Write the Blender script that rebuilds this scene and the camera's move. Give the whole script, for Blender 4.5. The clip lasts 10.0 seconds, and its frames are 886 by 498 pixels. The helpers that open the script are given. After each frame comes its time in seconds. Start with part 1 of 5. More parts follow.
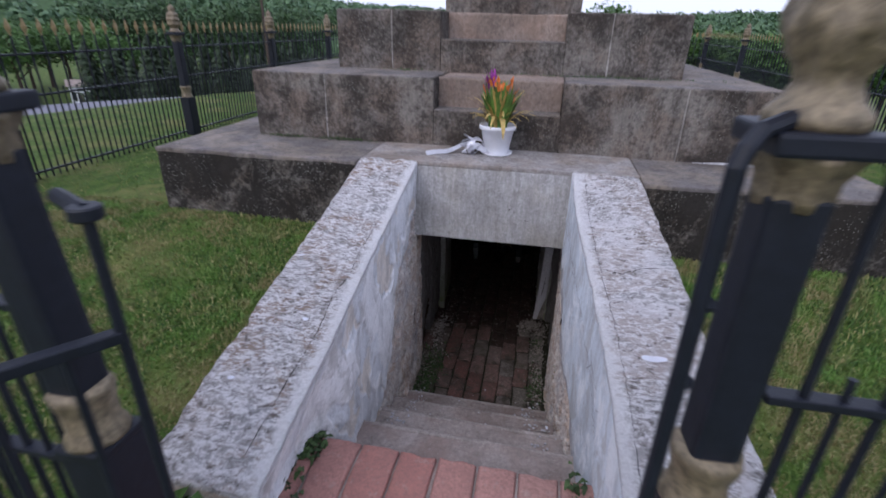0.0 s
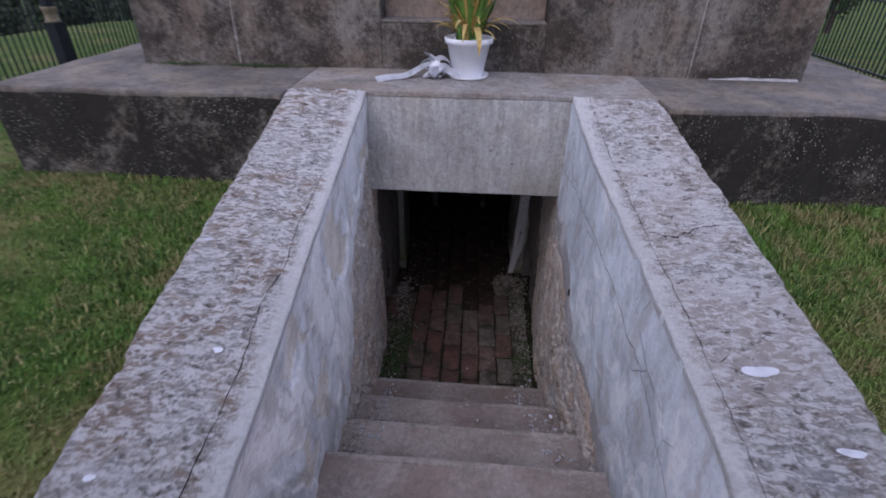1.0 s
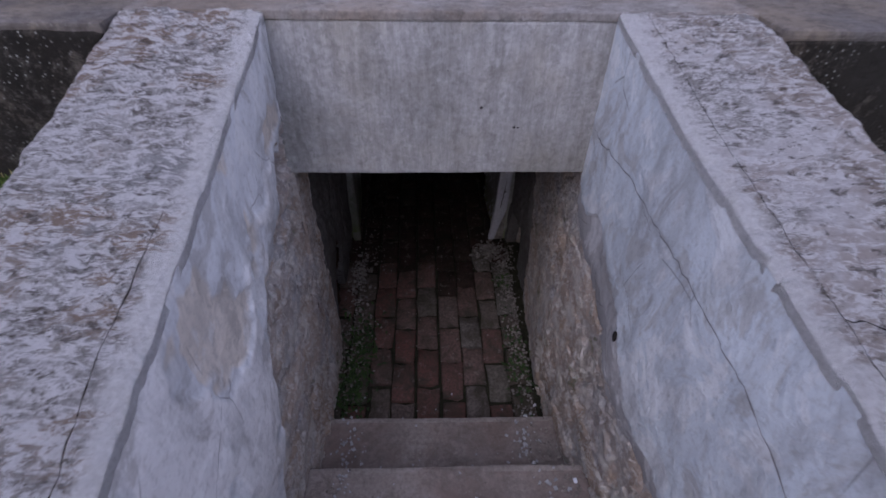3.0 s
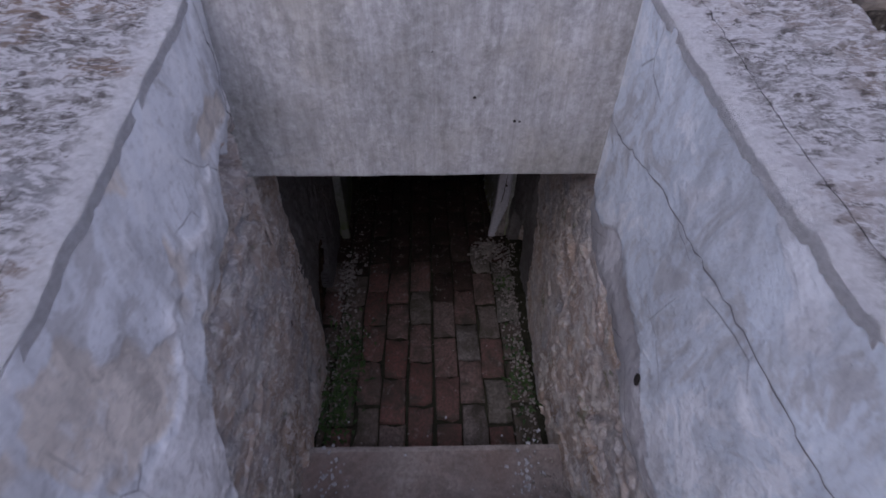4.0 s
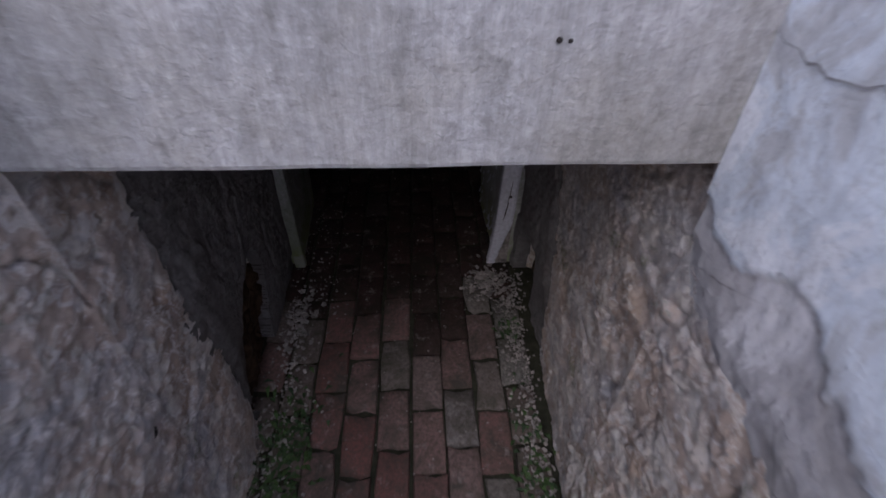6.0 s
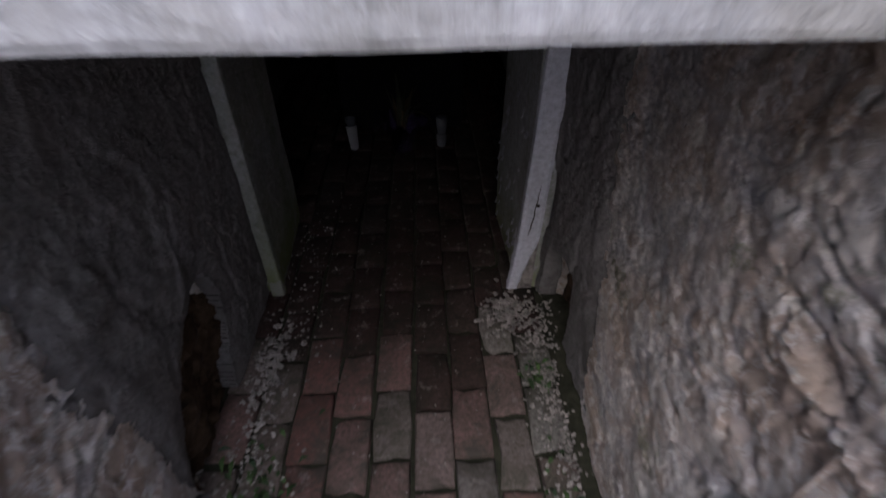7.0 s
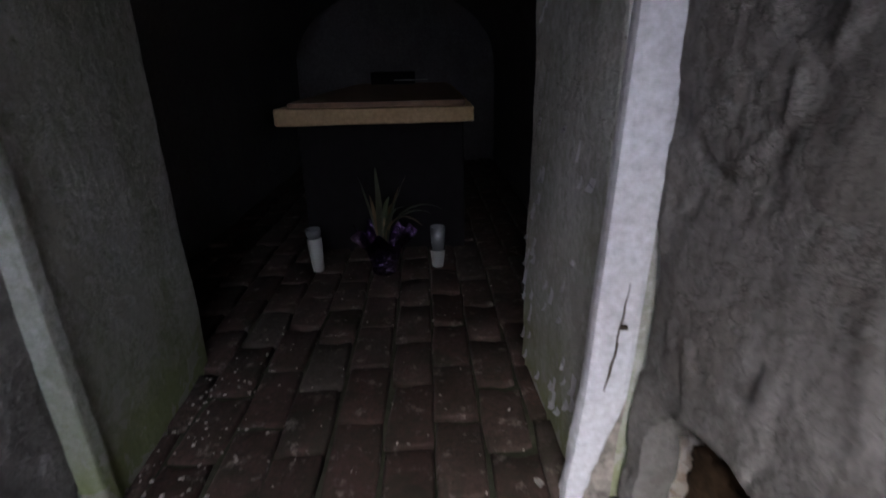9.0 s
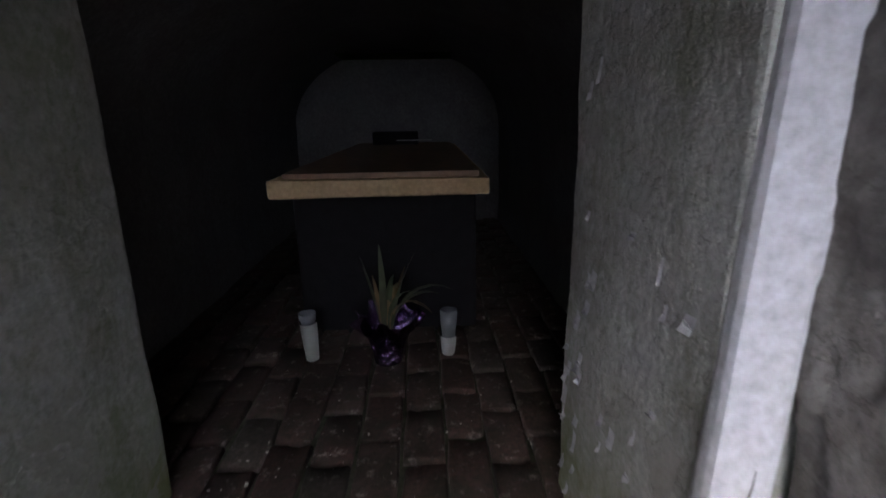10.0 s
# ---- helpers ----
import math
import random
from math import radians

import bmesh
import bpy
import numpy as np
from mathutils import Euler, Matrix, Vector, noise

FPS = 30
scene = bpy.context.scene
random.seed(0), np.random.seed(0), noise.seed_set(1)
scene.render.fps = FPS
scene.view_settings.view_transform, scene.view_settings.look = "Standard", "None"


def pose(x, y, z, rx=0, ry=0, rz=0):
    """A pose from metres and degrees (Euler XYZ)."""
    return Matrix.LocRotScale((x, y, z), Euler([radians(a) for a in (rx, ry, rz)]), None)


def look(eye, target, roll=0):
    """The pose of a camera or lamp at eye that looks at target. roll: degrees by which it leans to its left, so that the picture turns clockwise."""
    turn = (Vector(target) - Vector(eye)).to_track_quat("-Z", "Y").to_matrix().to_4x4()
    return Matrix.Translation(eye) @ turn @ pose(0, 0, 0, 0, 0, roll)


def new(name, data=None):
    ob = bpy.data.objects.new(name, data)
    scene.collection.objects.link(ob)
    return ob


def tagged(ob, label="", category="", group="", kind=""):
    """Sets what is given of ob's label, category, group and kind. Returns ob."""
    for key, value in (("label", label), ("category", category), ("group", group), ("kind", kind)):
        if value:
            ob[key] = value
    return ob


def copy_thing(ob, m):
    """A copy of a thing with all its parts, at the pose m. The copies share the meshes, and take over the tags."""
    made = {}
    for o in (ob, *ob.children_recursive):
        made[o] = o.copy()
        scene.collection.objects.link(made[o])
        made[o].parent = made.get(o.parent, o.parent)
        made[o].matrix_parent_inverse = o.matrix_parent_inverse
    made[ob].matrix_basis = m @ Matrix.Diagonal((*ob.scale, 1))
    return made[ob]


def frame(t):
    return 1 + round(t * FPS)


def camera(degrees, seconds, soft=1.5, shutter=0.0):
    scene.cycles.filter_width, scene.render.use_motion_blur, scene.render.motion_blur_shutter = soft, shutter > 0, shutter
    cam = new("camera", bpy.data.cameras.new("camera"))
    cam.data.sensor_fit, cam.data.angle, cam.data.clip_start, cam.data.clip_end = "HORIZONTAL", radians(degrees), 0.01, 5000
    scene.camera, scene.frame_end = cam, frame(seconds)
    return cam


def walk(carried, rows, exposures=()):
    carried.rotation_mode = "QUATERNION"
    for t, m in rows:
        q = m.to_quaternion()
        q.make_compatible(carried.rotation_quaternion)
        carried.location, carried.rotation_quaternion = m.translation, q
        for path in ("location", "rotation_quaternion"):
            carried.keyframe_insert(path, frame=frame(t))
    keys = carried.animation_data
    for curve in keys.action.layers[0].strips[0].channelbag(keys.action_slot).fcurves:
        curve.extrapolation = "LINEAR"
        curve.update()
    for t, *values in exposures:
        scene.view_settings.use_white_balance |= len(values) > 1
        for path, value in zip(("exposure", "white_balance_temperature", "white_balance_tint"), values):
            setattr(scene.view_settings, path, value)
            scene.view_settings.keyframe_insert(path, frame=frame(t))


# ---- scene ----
cam = camera(84.2, 10.0, soft=1.6, shutter=0.5)
PATH = [
    (0, (0.284, -2.955, 2.54), (-0.067, -1.169, 1.71), 1.3),
    (0.5, (0.165, -2.585, 2.429), (-0.096, -0.84, 1.487), 1.0),
    (1, (0.055, -2.308, 2.33), (-0.062, -0.608, 1.283), 0.8),
    (1.5, (-0.008, -2.096, 2.288), (-0.009, -0.416, 1.203), 0.3),
    (2, (0.01, -1.842, 2.219), (0.021, -0.175, 1.114), 0.0),
    (2.5, (-0.003, -1.599, 2.175), (0.034, -0.005, 0.968), 0.6),
    (2.7, (-0.039, -1.507, 2.168), (0.023, 0.046, 0.91), 1.2),
    (3.8, (0.002, -1.205, 2.055), (0.038, 0.252, 0.686), 0.6),
    (4, (0.016, -1.142, 2.044), (0.059, 0.316, 0.675), 0.6),
    (4.5, (-0.005, -1.018, 1.937), (0.06, 0.444, 0.574), 0.8),
    (5, (-0.012, -0.91, 1.857), (0.075, 0.549, 0.492), 0.9),
    (5.5, (0.043, -0.731, 1.691), (0.131, 0.747, 0.346), 0.9),
    (5.7, (0.069, -0.672, 1.662), (0.151, 0.823, 0.336), 1.0),
    (6.8, (0.08, -0.285, 1.39), (0.118, 1.222, 0.07), -0.2),
    (7, (0.085, -0.238, 1.327), (0.123, 1.318, 0.071), -0.5),
    (7.5, (0.138, -0.1, 1.114), (0.173, 1.558, -0.003), -0.6),
    (8, (0.179, 0.095, 0.936), (0.207, 1.797, -0.113), -0.7),
    (8.5, (0.141, 0.285, 0.839), (0.171, 2.084, -0.035), -0.9),
    (9, (0.132, 0.434, 0.805), (0.167, 2.305, 0.1), -1.2),
    (9.5, (0.084, 0.559, 0.856), (0.133, 2.463, 0.248), -1.2),
    (10, (0.085, 0.689, 0.861), (0.139, 2.619, 0.339), -1.0),
]
EXPOSURE = [(0, 0.6, 5850, 15), (1, 0.4, 5800, 19), (2.5, 0.2, 5700, 22), (5, 0.5, 5750, 21), (5.5, 0.7, 5750, 20), (7, 1.55, 5900, 14), (7.5, 2.15, 5900, 12), (8, 2.65, 5900, 11), (9, 3.75, 5850, 8), (9.5, 4.15, 5850, 7), (10, 4.4, 5850, 6)]
walk(cam, [(t, look(eye, target, roll)) for t, eye, target, roll in PATH], EXPOSURE)

# ---- light ----
world = bpy.data.worlds.new("sky")
scene.world = world
world.use_nodes = True
wn = world.node_tree
sky = wn.nodes.new("ShaderNodeTexSky")
sky.sky_type = 'NISHITA'
sky.sun_disc = False
sky.sun_elevation = radians(38)
sky.sun_rotation = radians(200)
sky.dust_density = 6.0
sky.air_density = 1.4
bg = wn.nodes["Background"]
bg.inputs["Strength"].default_value = 0.10
soften = wn.nodes.new("ShaderNodeMix")
soften.data_type = 'RGBA'
soften.inputs["Factor"].default_value = 0.75
soften.inputs["B"].default_value = (8.5, 8.8, 10.4, 1)
wn.links.new(sky.outputs["Color"], soften.inputs["A"])
wn.links.new(soften.outputs["Result"], bg.inputs["Color"])
sun = new("sun", bpy.data.lights.new("sun", 'SUN'))
sun.data.energy = 0.6
sun.data.angle = radians(40)
sun.data.color = (1.0, 0.97, 0.94)
sun.matrix_basis = look((-2, -6, 10), (0, 0, 1))


# ---- materials ----
def ramp(nt, fac, stops):
    n = nt.nodes.new("ShaderNodeValToRGB")
    els = n.color_ramp.elements
    while len(els) < len(stops):
        els.new(0.5)
    for e, (p, c) in zip(els, stops):
        e.position = p
        e.color = (*c, 1) if len(c) == 3 else (c[0], c[0], c[0], 1)
    nt.links.new(fac, n.inputs["Fac"])
    return n.outputs["Color"]


def blend(nt, fac, a, b, how='MIX'):
    n = nt.nodes.new("ShaderNodeMix")
    n.data_type, n.blend_type = 'RGBA', how
    for key, v in (("Factor", fac), ("A", a), ("B", b)):
        s = [i for i in n.inputs if i.name == key and (i.type == 'VALUE' if key == "Factor" else i.type == 'RGBA')][0]
        if isinstance(v, (int, float)):
            s.default_value = v
        elif isinstance(v, tuple):
            s.default_value = (*v, 1)
        else:
            nt.links.new(v, s)
    return [o for o in n.outputs if o.type == 'RGBA'][0]


def tex(nt, kind, scale, stretch=(1, 1, 1), detail=6.0, rough=0.6, distort=0.0, world=False, shift=(0, 0, 0)):
    co = nt.nodes.new("ShaderNodeNewGeometry" if world else "ShaderNodeTexCoord")
    mp = nt.nodes.new("ShaderNodeMapping")
    mp.inputs["Scale"].default_value = stretch
    mp.inputs["Location"].default_value = shift
    nt.links.new(co.outputs["Position" if world else "Object"], mp.inputs["Vector"])
    if kind == 'noise':
        n = nt.nodes.new("ShaderNodeTexNoise")
        n.inputs["Detail"].default_value = detail
        n.inputs["Roughness"].default_value = rough
        n.inputs["Distortion"].default_value = distort
        o = n.outputs["Fac"]
    else:
        n = nt.nodes.new("ShaderNodeTexVoronoi")
        n.feature = kind
        o = n.outputs["Distance"]
    n.inputs["Scale"].default_value = scale
    nt.links.new(mp.outputs["Vector"], n.inputs["Vector"])
    return o


def bump(nt, sh, heights):
    last = None
    for fac, strength, dist in heights:
        b = nt.nodes.new("ShaderNodeBump")
        b.inputs["Strength"].default_value = strength
        b.inputs["Distance"].default_value = dist
        nt.links.new(fac, b.inputs["Height"])
        if last:
            nt.links.new(last, b.inputs["Normal"])
        last = b.outputs["Normal"]
    nt.links.new(last, sh.inputs["Normal"])


def material(name, rough=0.85, metal=0.0):
    m = bpy.data.materials.new(name)
    m.use_nodes = True
    nt = m.node_tree
    sh = nt.nodes["Principled BSDF"]
    sh.inputs["Roughness"].default_value = rough
    sh.inputs["Metallic"].default_value = metal
    if rough > 0.8:
        sh.inputs["Specular IOR Level"].default_value = 0.15
    return m, nt, sh


def plain(name, color, rough=0.6, metal=0.0, vary=0.25, scale=25.0, relief=0.15):
    m, nt, sh = material(name, rough, metal)
    n = tex(nt, 'noise', scale)
    n2 = tex(nt, 'noise', scale * 0.14)
    lo = tuple(c * (1 - vary) for c in color)
    hi = tuple(min(1, c * (1 + vary)) for c in color)
    c = ramp(nt, n, [(0.3, lo), (0.7, hi)])
    c = blend(nt, ramp(nt, n2, [(0.35, (0,)), (0.75, (0.5,))]), c, lo)
    nt.links.new(c, sh.inputs["Base Color"])
    bump(nt, sh, [(n, relief, 0.004)])
    return m


def weathered(name, light, dark, streak=0.6, spots=0.5, warm=None, relief=0.5, grain=60.0, cover=(0.42, 0.62), drips=0.0, peel=None, algae=None):
    """Old cast concrete: grain, dark runs and blotches, pale lichen spots."""
    m, nt, sh = material(name, 0.92)
    fine = tex(nt, 'noise', grain, detail=8)
    blot = tex(nt, 'noise', 2.3, detail=7, rough=0.65, distort=0.4)
    runs = tex(nt, 'noise', 5.0, stretch=(1.6, 1.6, 0.45), detail=9, rough=0.75)
    c = ramp(nt, fine, [(0.25, tuple(x * 0.7 for x in light)), (0.6, light), (0.85, tuple(min(1, x * 1.25) for x in light))])
    if warm:
        c = blend(nt, ramp(nt, tex(nt, 'noise', 4.1, shift=(7, 3, 1)), [(0.43, (0,)), (0.62, (0.85,))]), c, warm)
    crumb = tex(nt, 'noise', 34.0, detail=10, rough=0.78, distort=0.3, shift=(4, 1, 7))
    edgy = blend(nt, 0.36, blot, crumb)
    c = blend(nt, ramp(nt, edgy, [(cover[0], (0,)), (cover[1], (streak,))]), c, dark)
    edgy2 = blend(nt, 0.40, runs, crumb)
    c = blend(nt, ramp(nt, edgy2, [(0.49, (0,)), (0.60, (streak * 0.8,))]), c, dark)
    if algae:
        geo = nt.nodes.new("ShaderNodeNewGeometry")
        sep = nt.nodes.new("ShaderNodeSeparateXYZ")
        nt.links.new(geo.outputs["Position"], sep.inputs[0])
        grow = blend(nt, 0.35, sep.outputs["Z"], tex(nt, 'noise', 7.0, detail=10, rough=0.7, shift=(2, 4, 1)))
        c = blend(nt, ramp(nt, grow, [(0.20, (0.85,)), (0.26, (0.45,)), (0.40, (0,))]), c, algae)
    if drips:
        dr = tex(nt, 'noise', 24.0, stretch=(1, 1, 0.10), detail=8, rough=0.75, shift=(3, 3, 3))
        c = blend(nt, ramp(nt, dr, [(0.44, (0,)), (0.66, (drips,))]), c, dark)
    pits = tex(nt, 'noise', 26.0, detail=10, rough=0.8, shift=(1, 5, 9))
    c = blend(nt, ramp(nt, pits, [(0.54, (0,)), (0.64, (streak * 0.6,))]), c, dark)
    heights = [(fine, relief, 0.006), (tex(nt, 'noise', 14.0, detail=8, rough=0.7), relief, 0.015)]
    if peel:
        for scale, at in ((5.0, 0.55), (15.0, 0.60)):
            edge = ramp(nt, tex(nt, 'noise', scale, detail=10, rough=0.65, distort=0.5, shift=(scale, 2, 6)), [(at, (0,)), (at + 0.012, (1,))])
            c = blend(nt, blend(nt, 1.0, edge, (0.7, 0.7, 0.7), 'MULTIPLY'), c, peel)
            heights.append((edge, 0.6, 0.003))
    v = tex(nt, 'F1', 62.0, stretch=(1, 1, 1))
    sp = ramp(nt, v, [(0.13, (spots * 0.8,)), (0.24, (0,))])
    gate = ramp(nt, tex(nt, 'noise', 6.0, shift=(2, 9, 4)), [(0.44, (0,)), (0.60, (1,))])
    sp = blend(nt, 1.0, sp, gate, 'MULTIPLY')
    c = blend(nt, sp, c, (0.36, 0.36, 0.335))
    nt.links.new(c, sh.inputs["Base Color"])
    bump(nt, sh, heights)
    return m


M_BASE = weathered("black_stained_concrete", (0.22, 0.205, 0.185), (0.018, 0.016, 0.014), streak=0.93, spots=0.9, warm=(0.14, 0.115, 0.09), cover=(0.39, 0.50), relief=0.8)
M_TIER = weathered("brown_stained_concrete", (0.215, 0.197, 0.178), (0.028, 0.024, 0.021), streak=0.86, spots=0.7, warm=(0.18, 0.142, 0.115), cover=(0.43, 0.56), relief=0.8, drips=0.25)
M_NICHE = weathered("brown_niche_concrete", (0.34, 0.275, 0.235), (0.09, 0.07, 0.058), streak=0.6, spots=0.3, warm=(0.30, 0.22, 0.175), relief=0.7)
M_TOPS = weathered("worn_concrete_top", (0.19, 0.175, 0.17), (0.062, 0.054, 0.05), streak=0.7, spots=0.4, warm=(0.25, 0.21, 0.17), relief=0.7)
M_CAPTOP = weathered("pale_cap_concrete", (0.34, 0.32, 0.31), (0.10, 0.088, 0.08), streak=0.7, spots=0.5, warm=(0.27, 0.22, 0.18), relief=0.7)
M_LINTEL = weathered("smooth_grey_render", (0.48, 0.475, 0.48), (0.15, 0.145, 0.135), streak=0.62, spots=0.0, warm=(0.38, 0.36, 0.325), relief=0.5, drips=0.55)
M_JOINT = weathered("pale_joint_mortar", (0.36, 0.34, 0.32), (0.06, 0.054, 0.05), streak=0.7, spots=0.1, relief=0.7)
M_NOSE = weathered("worn_step_edge", (0.38, 0.335, 0.31), (0.15, 0.125, 0.11), streak=0.7, spots=0.3, relief=0.6)
M_STEP = weathered("step_concrete", (0.36, 0.31, 0.285), (0.14, 0.115, 0.102), streak=0.6, spots=0.4, warm=(0.25, 0.185, 0.16), relief=0.6)


def coping_material(name, fleck_at, limit, rusty):
    """Rough concrete coping with remnants of whitewash: flecks, smooth patches, rust, a white plastered inner edge ("across" runs from the inner to the outer edge)."""
    m, nt, sh = material(name, 0.9)
    at = nt.nodes.new("ShaderNodeAttribute")
    at.attribute_name = "across"
    fine = tex(nt, 'noise', 110.0, detail=8, rough=0.7)
    lump = tex(nt, 'noise', 19.0, stretch=(0.75, 1.35, 1), detail=12, rough=0.72, distort=0.5)
    fleck = tex(nt, 'noise', 40.0, stretch=(0.6, 1.4, 1), detail=11, rough=0.82, distort=0.6, shift=(5, 1, 0))
    big = tex(nt, 'noise', 3.6, detail=8, rough=0.6, distort=0.8, shift=(3, 1, 0))
    c = ramp(nt, blend(nt, 0.45, lump, fine), [(0.40, (0.13, 0.115, 0.106)), (0.45, (0.31, 0.287, 0.277)), (0.51, (0.48, 0.46, 0.455)), (0.58, (0.74, 0.725, 0.73))])
    cool = tex(nt, 'noise', 2.9, detail=7, distort=0.5, shift=(9, 4, 2))
    c = blend(nt, ramp(nt, cool, [(0.50, (0,)), (0.64, (0.6,))]), c, (0.38, 0.39, 0.415))
    smooth = ramp(nt, fine, [(0.25, (0.64, 0.615, 0.62)), (0.7, (0.78, 0.755, 0.765))])
    mask = ramp(nt, blend(nt, 0.2, big, fleck), [(limit, (0,)), (limit + 0.04, (0.9,))])
    c = blend(nt, mask, c, smooth)
    rust = tex(nt, 'noise', 3.1, detail=10, rough=0.72, distort=0.5, shift=(1, 8, 2))
    c = blend(nt, ramp(nt, blend(nt, 0.25, rust, lump), [(0.48, (0,)), (0.55, (rusty,))]), c, (0.30, 0.205, 0.145))
    c = blend(nt, ramp(nt, fleck, [(fleck_at, (0,)), (fleck_at + 0.02, (0.95,))]), c, ramp(nt, fine, [(0.3, (0.72, 0.705, 0.71)), (0.6, (0.88, 0.865, 0.88))]))
    pit = tex(nt, 'noise', 30.0, stretch=(0.8, 1.3, 1), detail=10, rough=0.8, distort=0.3, shift=(6, 2, 2))
    c = blend(nt, ramp(nt, pit, [(0.555, (0,)), (0.59, (0.85,))]), c, (0.12, 0.10, 0.088))
    strip = ramp(nt, blend(nt, 0.32, at.outputs["Fac"], lump), [(0.20, (0.9,)), (0.255, (0,))])
    c = blend(nt, strip, c, ramp(nt, fine, [(0.3, (0.70, 0.69, 0.69)), (0.6, (0.88, 0.87, 0.88))]))
    nt.links.new(c, sh.inputs["Base Color"])
    bump(nt, sh, [(lump, 0.9, 0.026), (fleck, 0.9, 0.016), (fine, 0.8, 0.006), (pit, 1.0, 0.02)])
    return m


def plaster_material(name, coats):
    """Lime plaster in coats; "coat" on the mesh tells which one shows: 0 the outermost, 1 the deepest."""
    m, nt, sh = material(name, 0.85)
    at = nt.nodes.new("ShaderNodeAttribute")
    at.attribute_name = "coat"
    fine = tex(nt, 'noise', 60.0, detail=9, rough=0.7)
    wash = tex(nt, 'noise', 2.6, stretch=(1, 1, 0.6), detail=8, rough=0.6, distort=0.8)
    c = ramp(nt, at.outputs["Fac"], [(i / (len(coats) - 1), col) for i, col in enumerate(coats)])
    c = blend(nt, ramp(nt, wash, [(0.3, (0.72,)), (0.5, (0.95,)), (0.7, (1.0,))]), (0.0, 0.0, 0.0), c)
    pat = tex(nt, 'noise', 6.5, stretch=(1, 1, 0.7), detail=10, rough=0.65, distort=0.9, shift=(4, 4, 4))
    c = blend(nt, ramp(nt, pat, [(0.53, (0,)), (0.575, (0.5,))]), c, (0.78, 0.775, 0.775))
    c = blend(nt, ramp(nt, pat, [(0.40, (0.5,)), (0.46, (0,))]), c, (0.36, 0.335, 0.31))
    c = blend(nt, ramp(nt, fine, [(0.3, (0.4,)), (0.5, (0,))]), c, (0.28, 0.27, 0.26))
    stain = tex(nt, 'noise', 9.0, stretch=(1, 1, 0.4), detail=9, rough=0.7, shift=(8, 1, 3))
    c = blend(nt, ramp(nt, stain, [(0.48, (0,)), (0.66, (0.55,))]), c, (0.27, 0.265, 0.265))
    crk = tex(nt, 'DISTANCE_TO_EDGE', 3.4, stretch=(1, 1.2, 0.6), shift=(0.3, 0.7, 0.2))
    line = ramp(nt, crk, [(0.0, (0.7,)), (0.006, (0,))])
    keep = ramp(nt, tex(nt, 'noise', 2.6, shift=(9, 2, 5)), [(0.54, (0,)), (0.58, (1,))])
    c = blend(nt, blend(nt, 1.0, line, keep, 'MULTIPLY'), c, (0.10, 0.09, 0.085))
    nt.links.new(c, sh.inputs["Base Color"])
    lumps = tex(nt, 'noise', 17.0, detail=9, rough=0.65, distort=0.4, shift=(1, 6, 2))
    bump(nt, sh, [(fine, 0.6, 0.005), (pat, 0.8, 0.014), (lumps, 0.7, 0.010), (stain, 0.3, 0.008)])
    return m


def rubble_material():
    """Exposed stones of several colours in old mortar; each stone's tint is stored on the mesh."""
    m, nt, sh = material("exposed_rubble_stone", 0.95)
    at = nt.nodes.new("ShaderNodeAttribute")
    at.attribute_name = "stone"
    fine = tex(nt, 'noise', 60.0, detail=10, rough=0.75)
    mid = tex(nt, 'noise', 10.0, detail=10, rough=0.7, distort=0.7)
    c = ramp(nt, at.outputs["Fac"], [(0.0, (0.30, 0.235, 0.20)), (0.25, (0.46, 0.385, 0.33)), (0.45, (0.50, 0.475, 0.465)), (0.55, (0.52, 0.505, 0.505)), (0.75, (0.42, 0.40, 0.415)), (0.9, (0.60, 0.55, 0.51)), (1.0, (0.36, 0.29, 0.24))])
    warm = tex(nt, 'noise', 3.4, detail=9, rough=0.7, distort=0.8, shift=(4, 4, 1))
    c = blend(nt, ramp(nt, warm, [(0.40, (0,)), (0.57, (0.75,))]), c, (0.58, 0.445, 0.34))
    rust = tex(nt, 'noise', 7.0, detail=10, rough=0.75, distort=0.6, shift=(7, 1, 3))
    c = blend(nt, ramp(nt, rust, [(0.57, (0,)), (0.65, (0.5,))]), c, (0.30, 0.19, 0.12))
    c = blend(nt, ramp(nt, mid, [(0.27, (0.7,)), (0.41, (0,))]), c, (0.22, 0.185, 0.16))
    c = blend(nt, ramp(nt, mid, [(0.52, (0,)), (0.57, (0.8,))]), c, (0.74, 0.685, 0.62))
    c = blend(nt, ramp(nt, fine, [(0.28, (0.6,)), (0.42, (0,))]), c, (0.22, 0.185, 0.155))
    chipd = tex(nt, 'noise', 26.0, detail=10, rough=0.8, distort=0.6, shift=(2, 2, 8))
    c = blend(nt, ramp(nt, chipd, [(0.60, (0,)), (0.64, (0.5,))]), c, (0.15, 0.125, 0.105))
    pale = tex(nt, 'noise', 33.0, stretch=(1, 1, 0.8), detail=10, rough=0.75, distort=0.8, shift=(9, 3, 4))
    c = blend(nt, ramp(nt, pale, [(0.52, (0,)), (0.56, (0.7,))]), c, (0.76, 0.72, 0.69))
    moss = tex(nt, 'noise', 4.6, detail=9, rough=0.75, distort=0.4, shift=(3, 7, 2))
    c = blend(nt, ramp(nt, blend(nt, 0.3, moss, pale), [(0.565, (0,)), (0.61, (0.65,))]), c, (0.16, 0.165, 0.075))
    nt.links.new(c, sh.inputs["Base Color"])
    bump(nt, sh, [(mid, 0.8, 0.010), (pale, 0.8, 0.006), (chipd, 1.0, 0.014), (fine, 1.0, 0.006)])
    return m


